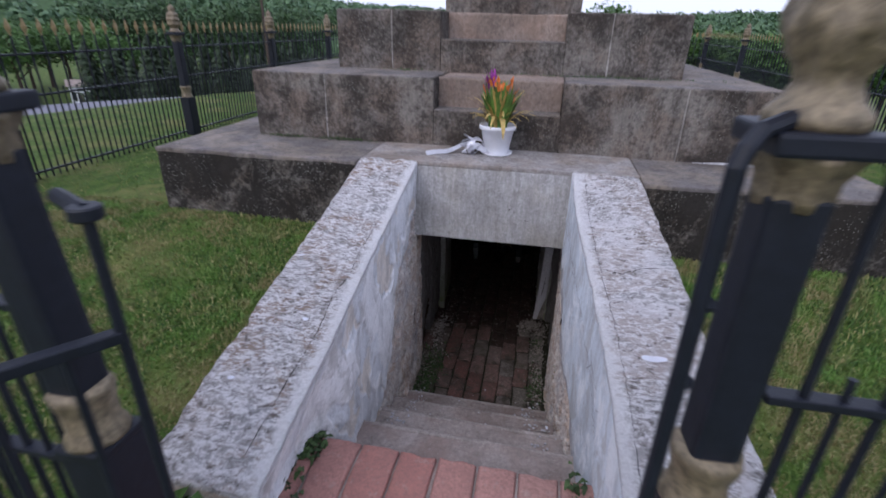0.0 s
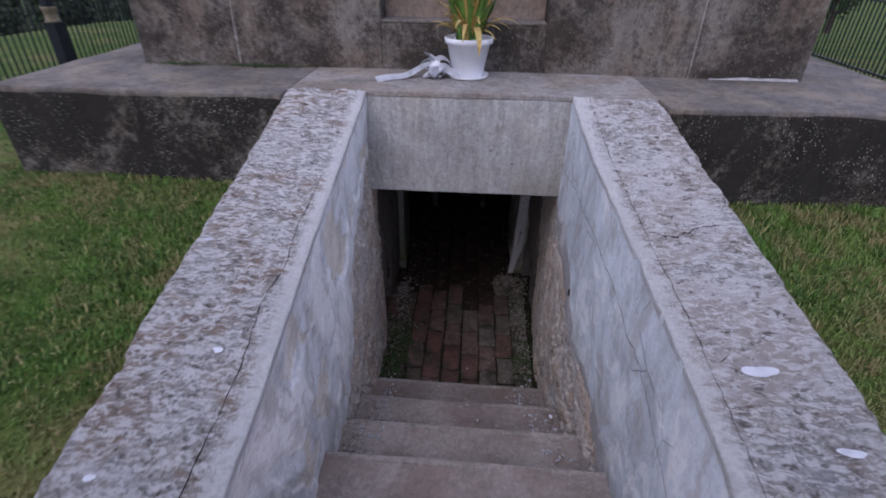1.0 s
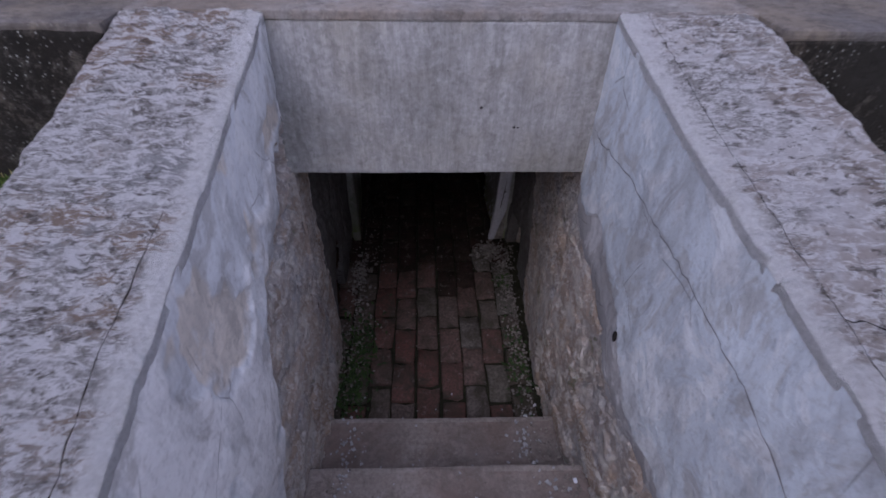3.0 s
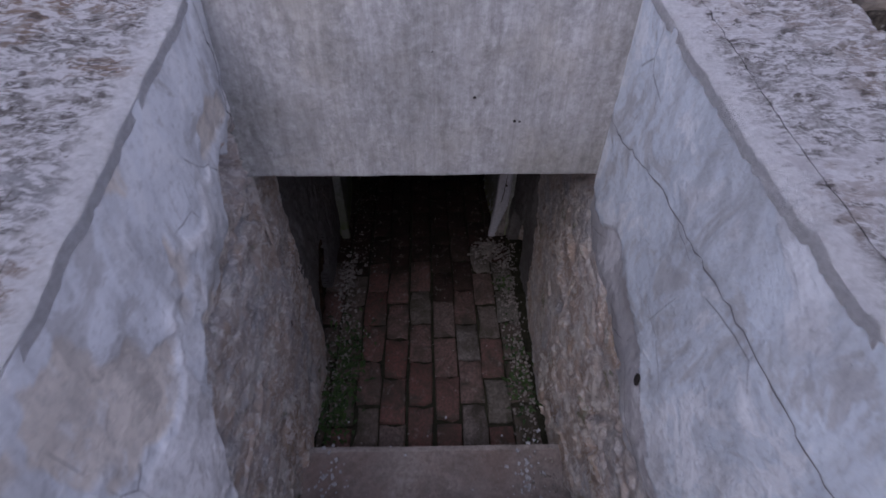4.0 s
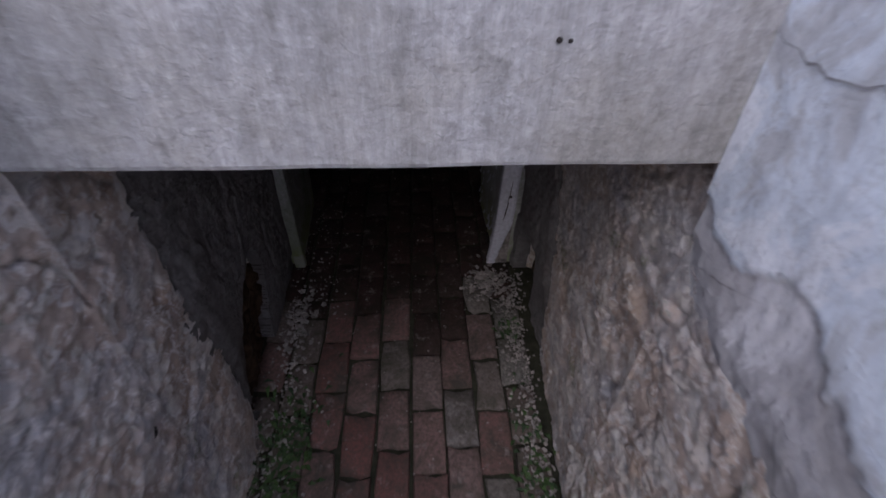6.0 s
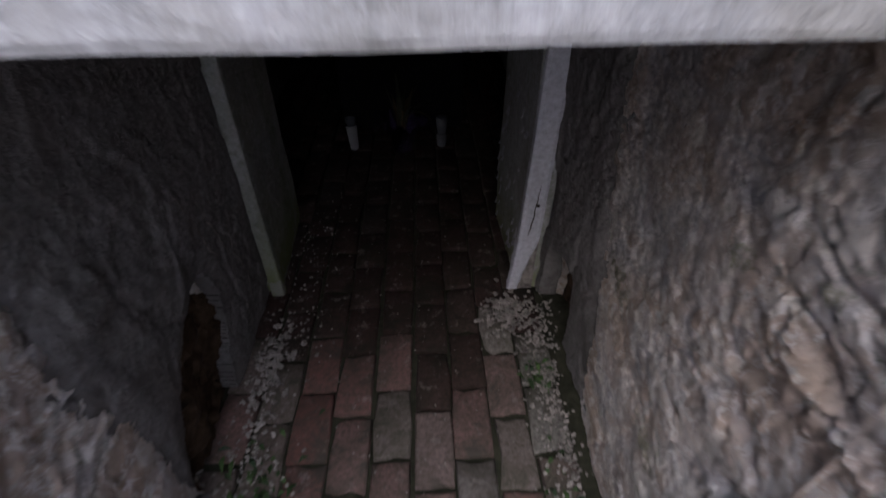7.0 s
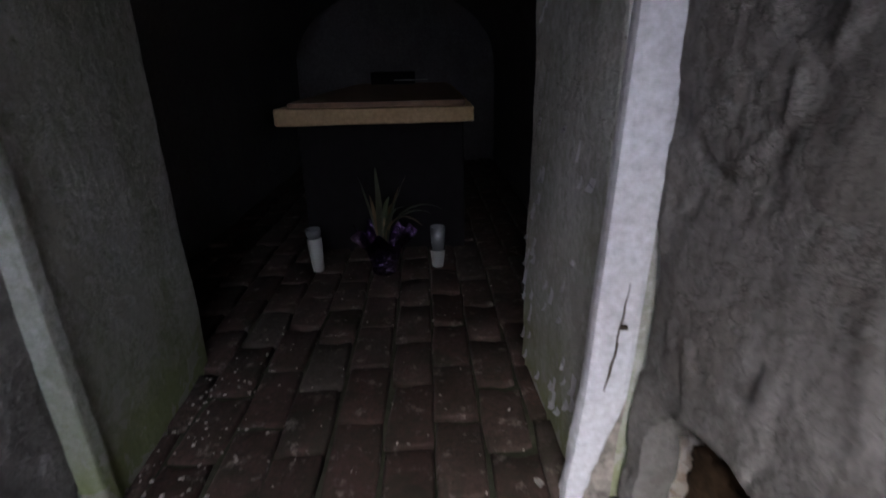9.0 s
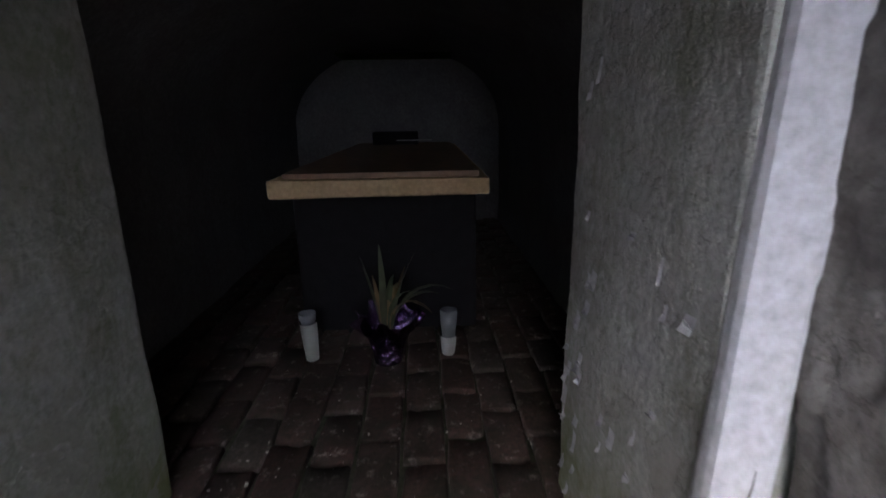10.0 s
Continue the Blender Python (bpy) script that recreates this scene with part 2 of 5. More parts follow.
def brick_material(name, a, b, grey, grime, dirty):
    m, nt, sh = material(name, 0.85)
    info = nt.nodes.new("ShaderNodeObjectInfo")
    fine = tex(nt, 'noise', 75.0, detail=9, rough=0.7, world=True)
    c = ramp(nt, info.outputs["Random"], [(0.0, a), (0.5, tuple((x + y) / 2 for x, y in zip(a, b))), (0.8, b), (0.95, tuple((x + y) / 2 for x, y in zip(b, grey))), (1.0, grey)])
    c = blend(nt, ramp(nt, fine, [(0.36, (0.75,)), (0.58, (0,))]), c, grime)
    dirt = tex(nt, 'noise', 7.0, detail=9, rough=0.7, distort=0.6, world=True)
    c = blend(nt, ramp(nt, dirt, [(0.44, (0,)), (0.62, (dirty,))]), c, grime)
    pale = tex(nt, 'noise', 19.0, detail=9, rough=0.75, world=True, shift=(5, 2, 0))
    c = blend(nt, ramp(nt, pale, [(0.56, (0,)), (0.68, (0.45,))]), c, (0.34, 0.29, 0.26))
    nt.links.new(c, sh.inputs["Base Color"])
    bump(nt, sh, [(fine, 0.6, 0.005), (dirt, 0.5, 0.012), (pale, 0.5, 0.006)])
    return m


M_COPING_W = coping_material("flaking_whitewash", 0.496, 0.62, 0.8)
M_COPING_E = coping_material("patched_whitewash", 0.506, 0.475, 0.45)
M_PLASTER = plaster_material("pale_lime_plaster", [(0.60, 0.645, 0.69), (0.56, 0.57, 0.59), (0.47, 0.455, 0.455)])
M_PLASTER_W = plaster_material("layered_lime_plaster", [(0.82, 0.805, 0.805), (0.70, 0.71, 0.735), (0.70, 0.635, 0.565)])
M_RUBBLE = rubble_material()
M_BRICK = brick_material("dirty_red_brick", (0.155, 0.068, 0.057), (0.19, 0.118, 0.102), (0.18, 0.16, 0.145), (0.062, 0.053, 0.042), 0.95)
# Darker copy of M_BRICK: the chamber's shade is put into its colour.
M_SHADEBRICK = brick_material("shaded_dark_brick", (0.050, 0.026, 0.022), (0.057, 0.036, 0.030), (0.053, 0.045, 0.038), (0.021, 0.018, 0.013), 0.9)
M_GREYBRICK = brick_material("dirt_caked_brick", (0.135, 0.098, 0.084), (0.165, 0.135, 0.118), (0.19, 0.175, 0.155), (0.058, 0.054, 0.038), 0.9)
M_TREADBRICK = brick_material("pink_tread_brick", (0.33, 0.15, 0.125), (0.37, 0.20, 0.17), (0.33, 0.21, 0.18), (0.20, 0.115, 0.10), 0.4)
M_SOIL = plain("joint_soil", (0.035, 0.034, 0.022), 0.95, vary=0.5, relief=0.6)
M_IRON = plain("black_painted_iron", (0.008, 0.010, 0.017), 0.5, 0.0, 0.3, 40, 0.25)
M_IRON.node_tree.nodes["Principled BSDF"].inputs["Specular IOR Level"].default_value = 0.3
M_GOLD = plain("worn_gold_paint", (0.185, 0.148, 0.095), 0.55, 0.2, 0.6, 60, 0.9)
M_FENCEGOLD = plain("dull_gold_paint", (0.28, 0.20, 0.09), 0.5, 0.2, 0.4, 30, 0.3)
M_POT = plain("white_plastic_pot", (0.74, 0.75, 0.80), 0.4, 0.0, 0.05, 20, 0.03)
M_EARTH = plain("potting_soil", (0.06, 0.035, 0.022), 0.95, vary=0.5, relief=0.8)
M_RIBBON = plain("white_ribbon", (0.78, 0.79, 0.86), 0.45, 0.0, 0.05, 40, 0.05)
M_LEAF = plain("pot_leaf", (0.10, 0.20, 0.035), 0.5, vary=0.5, scale=18)
M_DRYLEAF = plain("dry_leaf", (0.42, 0.30, 0.09), 0.6, vary=0.4, scale=30)
M_ORANGE = plain("orange_petal", (0.62, 0.17, 0.03), 0.5, vary=0.4, scale=30)
M_PURPLE = plain("purple_petal", (0.30, 0.03, 0.28), 0.5, vary=0.4, scale=30)
M_JAMB = weathered("painted_door_jamb", (0.57, 0.57, 0.61), (0.30, 0.29, 0.29), streak=0.16, spots=0.0, relief=0.2)
# Passage plaster, a darker grey than the coats outside.
M_INNER = weathered("dark_grey_plaster", (0.20, 0.188, 0.182), (0.075, 0.07, 0.06), streak=0.65, spots=0.1, relief=0.9, peel=(0.13, 0.118, 0.11))
M_JAMBWALL = weathered("flaking_jamb_plaster", (0.47, 0.465, 0.46), (0.19, 0.20, 0.145), streak=0.65, spots=0.3, relief=0.6, peel=(0.33, 0.32, 0.30), algae=(0.19, 0.205, 0.10))
# The plaster of M_JAMBWALL in a darker tone, for the west jamb.
M_JAMBWALL_W = weathered("dark_algae_jamb_plaster", (0.33, 0.33, 0.315), (0.12, 0.13, 0.08), streak=0.7, spots=0.2, relief=0.6, peel=(0.24, 0.24, 0.21), algae=(0.15, 0.17, 0.065))
M_CORE = plain("brown_earthy_rubble", (0.06, 0.038, 0.023), 0.95, vary=0.8, scale=26, relief=1.0)
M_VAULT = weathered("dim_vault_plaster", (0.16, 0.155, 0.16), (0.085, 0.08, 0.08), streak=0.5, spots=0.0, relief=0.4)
M_SLAB = weathered("pale_ledger_stone", (0.34, 0.245, 0.145), (0.20, 0.13, 0.07), streak=0.4, spots=0.1, relief=0.4)
M_LID = plain("brown_wooden_lid", (0.13, 0.07, 0.037), 0.6, vary=0.4, scale=18)
M_BLACK = plain("matt_black", (0.008, 0.007, 0.008), 0.95)
M_WAX = plain("white_candle_wax", (0.24, 0.238, 0.235), 0.5, vary=0.1)
M_FOIL, nt_, sh_ = material("purple_foil", 0.07, 1.0)
nt_.links.new(ramp(nt_, tex(nt_, 'noise', 9.0), [(0.4, (0.045, 0.02, 0.08)), (0.7, (0.30, 0.22, 0.40))]), sh_.inputs["Base Color"])
bump(nt_, sh_, [(tex(nt_, 'noise', 38.0, detail=3), 1.0, 0.02)])
M_CHIP = plain("plaster_chip", (0.27, 0.24, 0.215), 0.95, vary=0.65, scale=28)
M_FROST = plain("frosted_glass", (0.09, 0.093, 0.10), 0.12, vary=0.1)
M_GLASS, nt_, sh_ = material("clear_glass", 0.05)
sh_.inputs["Transmission Weight"].default_value = 1.0
sh_.inputs["IOR"].default_value = 1.45
M_MOSS = plain("green_moss", (0.05, 0.085, 0.02), 0.95, vary=0.5, scale=60, relief=0.8)
M_ROAD = plain("grey_asphalt", (0.16, 0.16, 0.19), 0.9, vary=0.15, scale=8)


def ground_material():
    m, nt, sh = material("lawn_ground", 0.95)
    fine = tex(nt, 'noise', 40.0, detail=8)
    big = tex(nt, 'noise', 2.2, detail=6, distort=0.6)
    c = ramp(nt, fine, [(0.3, (0.022, 0.042, 0.008)), (0.7, (0.06, 0.108, 0.019))])
    mid = tex(nt, 'noise', 7.0, detail=8, rough=0.7, distort=0.5, shift=(3, 3, 0))
    c = blend(nt, ramp(nt, mid, [(0.46, (0,)), (0.62, (0.7,))]), c, (0.09, 0.135, 0.027))
    c = blend(nt, ramp(nt, big, [(0.48, (0,)), (0.68, (0.6,))]), c, (0.17, 0.145, 0.06))
    nt.links.new(c, sh.inputs["Base Color"])
    bump(nt, sh, [(fine, 0.8, 0.02)])
    return m


def blades_material():
    m, nt, sh = material("grass_blades", 0.7)
    geo = nt.nodes.new("ShaderNodeNewGeometry")
    big = tex(nt, 'noise', 2.4, detail=8, rough=0.65, distort=0.8)
    c = ramp(nt, geo.outputs["Random Per Island"], [(0.0, (0.018, 0.047, 0.006)), (0.45, (0.054, 0.120, 0.015)), (0.82, (0.125, 0.185, 0.032)), (1.0, (0.42, 0.35, 0.17))])
    c = blend(nt, ramp(nt, big, [(0.46, (0,)), (0.56, (0.8,))]), c, (0.235, 0.195, 0.085))
    lush = tex(nt, 'noise', 5.0, detail=7, rough=0.65, distort=0.5, shift=(4, 8, 1))
    c = blend(nt, ramp(nt, lush, [(0.50, (0,)), (0.60, (0.7,))]), c, (0.085, 0.20, 0.022))
    nt.links.new(c, sh.inputs["Base Color"])
    return m


def leaves_material(name, a, b):
    m, nt, sh = material(name, 0.7)
    geo = nt.nodes.new("ShaderNodeNewGeometry")
    nt.links.new(ramp(nt, geo.outputs["Random Per Island"], [(0.0, a), (1.0, b)]), sh.inputs["Base Color"])
    return m


M_GROUND = ground_material()
M_BLADES = blades_material()
M_CONIFER = leaves_material("conifer_needles", (0.008, 0.02, 0.008), (0.03, 0.055, 0.018))
M_BROADLEAF = leaves_material("fresh_leaves", (0.022, 0.062, 0.010), (0.065, 0.135, 0.022))
M_DARKLEAF = leaves_material("summer_leaves", (0.018, 0.045, 0.014), (0.05, 0.10, 0.03))
# Paler, bluer green: the haze of distance is put into the leaf colour.
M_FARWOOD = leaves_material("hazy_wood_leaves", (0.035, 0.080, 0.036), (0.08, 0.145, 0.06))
M_WEED = leaves_material("weed_leaves", (0.012, 0.03, 0.006), (0.045, 0.085, 0.016))
M_BARK = plain("bark", (0.07, 0.055, 0.045), 0.95, vary=0.4, scale=12, relief=0.7)
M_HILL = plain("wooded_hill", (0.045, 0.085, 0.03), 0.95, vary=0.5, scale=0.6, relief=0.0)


# ---- builders ----
def mesh_from(name, verts, faces, mat, smooth=False):
    me = bpy.data.meshes.new(name)
    me.from_pydata([tuple(v) for v in verts], [], [tuple(f) for f in faces])
    me.materials.append(mat)
    if smooth:
        me.polygons.foreach_set("use_smooth", [True] * len(me.polygons))
    me.update()
    if smooth:
        me.set_sharp_from_angle(angle=radians(50))
    return me


def bm_mesh(name, bm, mat, smooth=False):
    me = bpy.data.meshes.new(name)
    bm.to_mesh(me)
    bm.free()
    me.materials.append(mat)
    if smooth:
        me.polygons.foreach_set("use_smooth", [True] * len(me.polygons))
    return me


def part(name, bm, mat, parent=None, label="", smooth=False):
    me = bm if isinstance(bm, bpy.types.Mesh) else bm_mesh(name, bm, mat, smooth)
    ob = new(name, me)
    if parent is not None:
        ob.parent = parent
    if label:
        ob["label"] = label
    return ob


def block(x0, x1, y0, y1, z0, z1, cuts=0, wobble=0.0, bev=0.01, seed=0.0, sub=None):
    """A bevelled block; with cuts its faces are worn uneven by noise."""
    bm = bmesh.new()
    bmesh.ops.create_cube(bm, size=1)
    for v in bm.verts:
        v.co = Vector(((x0 + x1) / 2 + v.co.x * (x1 - x0), (y0 + y1) / 2 + v.co.y * (y1 - y0), (z0 + z1) / 2 + v.co.z * (z1 - z0)))
    if bev:
        bmesh.ops.bevel(bm, geom=bm.edges[:], offset=bev, segments=2, affect='EDGES', profile=0.6)
    if cuts:
        step = max(x1 - x0, y1 - y0, z1 - z0) / cuts
        for axis, lo, hi in ((0, x0, x1), (1, y0, y1), (2, z0, z1)):
            n = int((hi - lo) / step)
            for i in range(1, n):
                co = [0, 0, 0]
                no = [0, 0, 0]
                co[axis], no[axis] = lo + (hi - lo) * i / n, 1
                bmesh.ops.bisect_plane(bm, geom=bm.verts[:] + bm.edges[:] + bm.faces[:], plane_co=co, plane_no=no)
        bm.normal_update()
        for v in bm.verts:
            p = v.co * 3.0 + Vector((seed, seed * 2, 0))
            v.co += v.normal * wobble * (noise.noise(p) + 0.6 * noise.noise(p * 3.1))
    return bm


def revolve(profile, n=20, x=0, y=0, z=0):
    """A turned shape from (radius, height) pairs, closed at both ends."""
    bm = bmesh.new()
    rings = []
    for r, h in profile:
        rings.append([bm.verts.new((x + r * math.cos(2 * math.pi * i / n), y + r * math.sin(2 * math.pi * i / n), z + h)) for i in range(n)])
    for a, b in zip(rings, rings[1:]):
        for i in range(n):
            bm.faces.new((a[i], a[(i + 1) % n], b[(i + 1) % n], b[i]))
    bm.faces.new(rings[0][::-1])
    bm.faces.new(rings[-1])
    return bm


def tube(points, r, n=8):
    """A round bar through points, with its ends closed."""
    bm = bmesh.new()
    rings = []
    pts = [Vector(p) for p in points]
    for i, p in enumerate(pts):
        d = (pts[min(i + 1, len(pts) - 1)] - pts[max(i - 1, 0)]).normalized()
        side = d.orthogonal().normalized()
        if rings:
            side = (last - d * last.dot(d)).normalized()
        last = side
        up = d.cross(side)
        rr = r[i] if isinstance(r, (list, tuple)) else r
        rings.append([bm.verts.new(p + rr * (math.cos(2 * math.pi * k / n) * side + math.sin(2 * math.pi * k / n) * up)) for k in range(n)])
    for a, b in zip(rings, rings[1:]):
        for k in range(n):
            bm.faces.new((a[k], a[(k + 1) % n], b[(k + 1) % n], b[k]))
    bm.faces.new(rings[0][::-1])
    bm.faces.new(rings[-1])
    return bm


def lerp(table, y):
    """Straight-line interpolation in a short table of (place, value)."""
    if y <= table[0][0]:
        return table[0][1]
    for (a, va), (b, vb) in zip(table, table[1:]):
        if y <= b:
            return va + (vb - va) * (y - a) / (b - a)
    return table[-1][1]


def fbm(x, y, z, octaves=4):
    s, a = 0.0, 1.0
    p = Vector((x, y, z))
    for i in range(octaves):
        s += a * noise.noise(p)
        p *= 2.1
        a *= 0.5
    return s


def structure(ob, label, category):
    return tagged(ob, label, category, kind="structure")


# ---- plan ----
LEFT = [(-2.12, -0.40), (-1.5, -0.42), (-1.1, -0.44), (0.0, -0.475), (0.8, -0.535), (1.16, -0.545)]
RIGHT = [(-2.12, 0.61), (-1.6, 0.60), (-1.1, 0.56), (-0.5, 0.50), (0.0, 0.48), (0.7, 0.52), (1.16, 0.48)]
LEFT_OUT = [(-2.12, -0.785), (-1.4, -0.81), (-0.7, -0.825), (0.0, -0.86)]
RIGHT_OUT = [(-2.12, 1.03), (-1.7, 1.01), (-1.3, 0.965), (-0.8, 0.93), (0.0, 0.872)]
CAP = 1.76
SLOPE = 0.2
BASE_TOP = 1.752
STEPS = [(-0.262, 0.15), (-0.573, 0.35), (-0.889, 0.55), (-1.185, 0.73), (-1.545, 0.99)]


def coping_z(y):
    return CAP + SLOPE * min(y, 0)


def lawn_z(x, y):
    """Height of the lawn: a gentle bank up to the monument."""
    t = min(1, max(0, (-0.12 - y) / 1.9))
    return 1.31 - 0.03 * min(1, max(0, (abs(x) - 2.3) / 1.5)) - 0.27 * t * t * (3 - 2 * t) + 0.012 * noise.noise(Vector((x * 2, y * 2, 0)))


# ---- the large structure ----
def far_fall(x, y):
    """The hilltop: a slope down to the road, then into the valley."""
    r = math.hypot(x, y - 2)
    return -0.155 * min(24.0, max(0.0, r - 6.8)) - 0.15 * min(44.0, max(0.0, r - 36.0))


def lawn():
    """One sheet to the horizon, fine near the monument, with the stair pit and chamber left open."""
    xs = sorted(set([-900, -400, -180, -110, -95] + list(range(-88, -7, 3)) + [round(-6 + 0.15 * i, 3) for i in range(81)] + list(range(8, 90, 3)) + [95, 110, 180, 400, 900]))
    ys = sorted(set([-600, -200, -80, -40, -20, -12, -8, -6] + [round(-4.4 + 0.15 * i, 3) for i in range(120)] + list(range(15, 93, 3)) + [100, 120, 220, 500, 1000]))
    verts, faces = [], []
    for y in ys:
        for x in xs:
            fall = far_fall(x, y)
            verts.append((x, y, lawn_z(x, y) + fall))
    n = len(xs)
    for j in range(len(ys) - 1):
        for i in range(n - 1):
            cx, cy = (xs[i] + xs[i + 1]) / 2, (ys[j] + ys[j + 1]) / 2
            if -0.72 < cx < 0.9 and -2.05 < cy < 0.2 or -2.1 < cx < 2.0 and 0.1 < cy < 4.5:
                continue
            if -0.5 < cx < 0.6 and -2.45 < cy < -2.0:
                continue
            faces.append((j * n + i, j * n + i + 1, (j + 1) * n + i + 1, (j + 1) * n + i))
    return structure(new("ground", mesh_from("ground", verts, faces, M_GROUND, True)), "mown green lawn with worn straw-coloured patches", "lawn")


def side_wall(name, table, out, side):
    """Rubble retaining wall of the stair pit and passage, its face knobbly with stones."""
    ny, nz = 640, 290
    y0, y1 = -2.1, 1.15
    verts, faces, tints = [], [], []
    for i in range(ny + 1):
        y = y0 + (y1 - y0) * i / ny
        top = coping_z(y) - 0.045 if y < 0.01 else 1.33
        for k in range(nz + 1):
            z = -0.06 + (top + 0.06) * k / nz
            d, tint = stone_relief(y, z, side)
            tints.append(tint)
            verts.append((lerp(table, y) + side * d, y, z))
    for i in range(ny):
        for k in range(nz):
            a = i * (nz + 1) + k
            q = (a, a + 1, a + nz + 2, a + nz + 1)
            faces.append(q if side < 0 else q[::-1])
    # plain back, top and ends
    base = len(verts)
    for i in range(ny + 1):
        y = y0 + (y1 - y0) * i / ny
        xo = lerp(out, y) if y < 0 else out[-1][1]
        xo -= side * 0.012
        verts.append((xo, y, -0.06))
        verts.append((xo, y, coping_z(y) - 0.045 if y < 0.01 else 1.33))
    for i in range(ny):
        a, b = base + 2 * i, base + 2 * i + 2
        faces.append((a, b, b + 1, a + 1))
        t0, t1 = i * (nz + 1) + nz, (i + 1) * (nz + 1) + nz
        faces.append((t0, t1, b + 1, a + 1))
    for i, a in ((0, base), (ny, base + 2 * ny)):
        col = [i * (nz + 1) + k for k in range(nz + 1)]
        faces.append(col + [a + 1, a])
    me = mesh_from(name, verts, faces, M_RUBBLE, True)
    at = me.attributes.new("stone", 'FLOAT', 'POINT')
    at.data.foreach_set("value", tints + [0.5] * (len(verts) - len(tints)))
    return structure(new(name, me), "rubble stone retaining wall with flaking lime plaster", "wall")


def west_inner(y, z):
    hole = 0.20 - math.hypot((y - 0.60) * 1.0 - 0.35 * (z - 0.2), (z - 0.17) * 0.8)
    return min(y - 0.20 - 0.14 * smooth01((0.9 - z) / 0.8), -hole)


def east_inner(y, z):
    return (y - 0.70 - 0.22 * (z - 0.5)) * 0.9 - 0.75 * bell(y - 1.0, 0.12) * bell(z - 0.06, 0.23)


def stone_relief(y, z, side):
    """Depth into the wall (metres) and stone tint of the bare rubble at a place on the wall: flat stones, mortar smears, open joints."""
    p = Vector((y * 5.0, z * 8.0, 3.7 * side))
    p += 0.35 * Vector((noise.noise(p * 0.9), noise.noise(p * 0.9 + Vector((9, 0, 0))), 0)) + 0.10 * Vector((noise.noise(p * 4), noise.noise(p * 4 + Vector((5, 0, 0))), 0))
    p.z = 0.4 * side
    d, pts = noise.voronoi(p)
    c = noise.cell(pts[0] * 7.3 + Vector((0.5, 0.5, 0.5)))
    tilt = 0.010 * (p.x - pts[0].x) * noise.cell(pts[0] * 3.1) + 0.012 * (p.y - pts[0].y) * noise.cell(pts[0] * 5.7)
    joint = 1 - smooth01((d[1] - d[0]) / 0.10)
    bare = smooth01(0.55 + 1.9 * noise.noise(Vector((y * 2.4, z * 2.9, side + 11))) + 0.6 * noise.noise(Vector((y * 7, z * 8, side))))
    calm = 1 - 0.75 * smooth01((y - 0.05) / 0.25)
    h = bare * (0.007 * c * calm + calm * tilt + (0.004 + 0.010 * calm) * joint)
    h += calm * 0.010 * fbm(y * 1.9, z * 1.9, side + 5, 3)
    for freq, depth, at, salt in ((4.5, 0.010, 0.10, 40), (8.0, 0.006, 0.06, 47), (14.0, 0.0045, 0.05, 60), (25.0, 0.003, 0.04, 71)):
        h += (0.4 + 0.6 * calm) * depth * smooth01((fbm(y * freq + 0.6 * noise.noise(Vector((y * freq, z * freq, 1))), z * freq * 1.15, side + salt, 3) - at) / 0.035)
    h += 0.004 * fbm(y * 60, z * 60, side, 2) * (0.4 + 0.6 * bare)
    if side > 0:
        h += 0.16 * bell(y - 1.0, 0.13) * bell(z - 0.06, 0.24)
    else:
        h += 0.15 * bell(y - 0.62, 0.22) * bell(z - 0.2, 0.24) + 0.06 * bell(y + 0.09, 0.07) * bell(z - 1.34, 0.06)
    tint = 0.5 + bare * (1 - 0.7 * joint) * 0.5 * c
    if y < 0:
        cover = z - lerp(L_EDGE if side < 0 else R_EDGE, y)
    else:
        cover = west_inner(y, z) if side < 0 else east_inner(y, z)
    h += 0.022 * smooth01((cover - 0.01) / 0.10)
    return 0.009 + h + batter(y, z, side), tint


def bell(d, w):
    return math.exp(-(d / w) ** 4)


def batter(y, z, side):
    """The west wall's foot steps back beside the top step."""
    if side > 0:
        return 0.0
    return 0.10 * min(1, max(0, (-1.38 - y) / 0.2)) * min(1, max(0, (1.42 - z) / 0.35))


# lower edge of the plaster along each wall, and of the east wall's outer coat, as (place, height)
R_EDGE = [(-2.1, 0.35), (-1.5, 0.5), (-1.2, 0.6), (-0.9, 0.70), (-0.53, 0.80), (-0.44, 0.86), (-0.32, 0.94), (-0.22, 0.98), (-0.1, 1.0), (0.0, 1.07)]
R_COAT = [(-2.1, 0.4), (-1.5, 0.6), (-1.2, 0.75), (-0.95, 0.86), (-0.65, 0.90), (-0.51, 1.03), (-0.42, 1.10), (-0.29, 1.14), (-0.19, 1.22), (-0.1, 1.18), (0.0, 1.21)]
L_EDGE = [(-2.1, 0.4), (-1.0, 0.5), (-0.8, 0.6), (-0.66, 0.8), (-0.58, 1.05), (-0.5, 1.18), (-0.35, 1.22), (-0.22, 1.24), (-0.16, 1.36), (0.0, 1.46)]


def smooth01(x):
    x = min(1, max(0, x))
    return x * x * (3 - 2 * x)


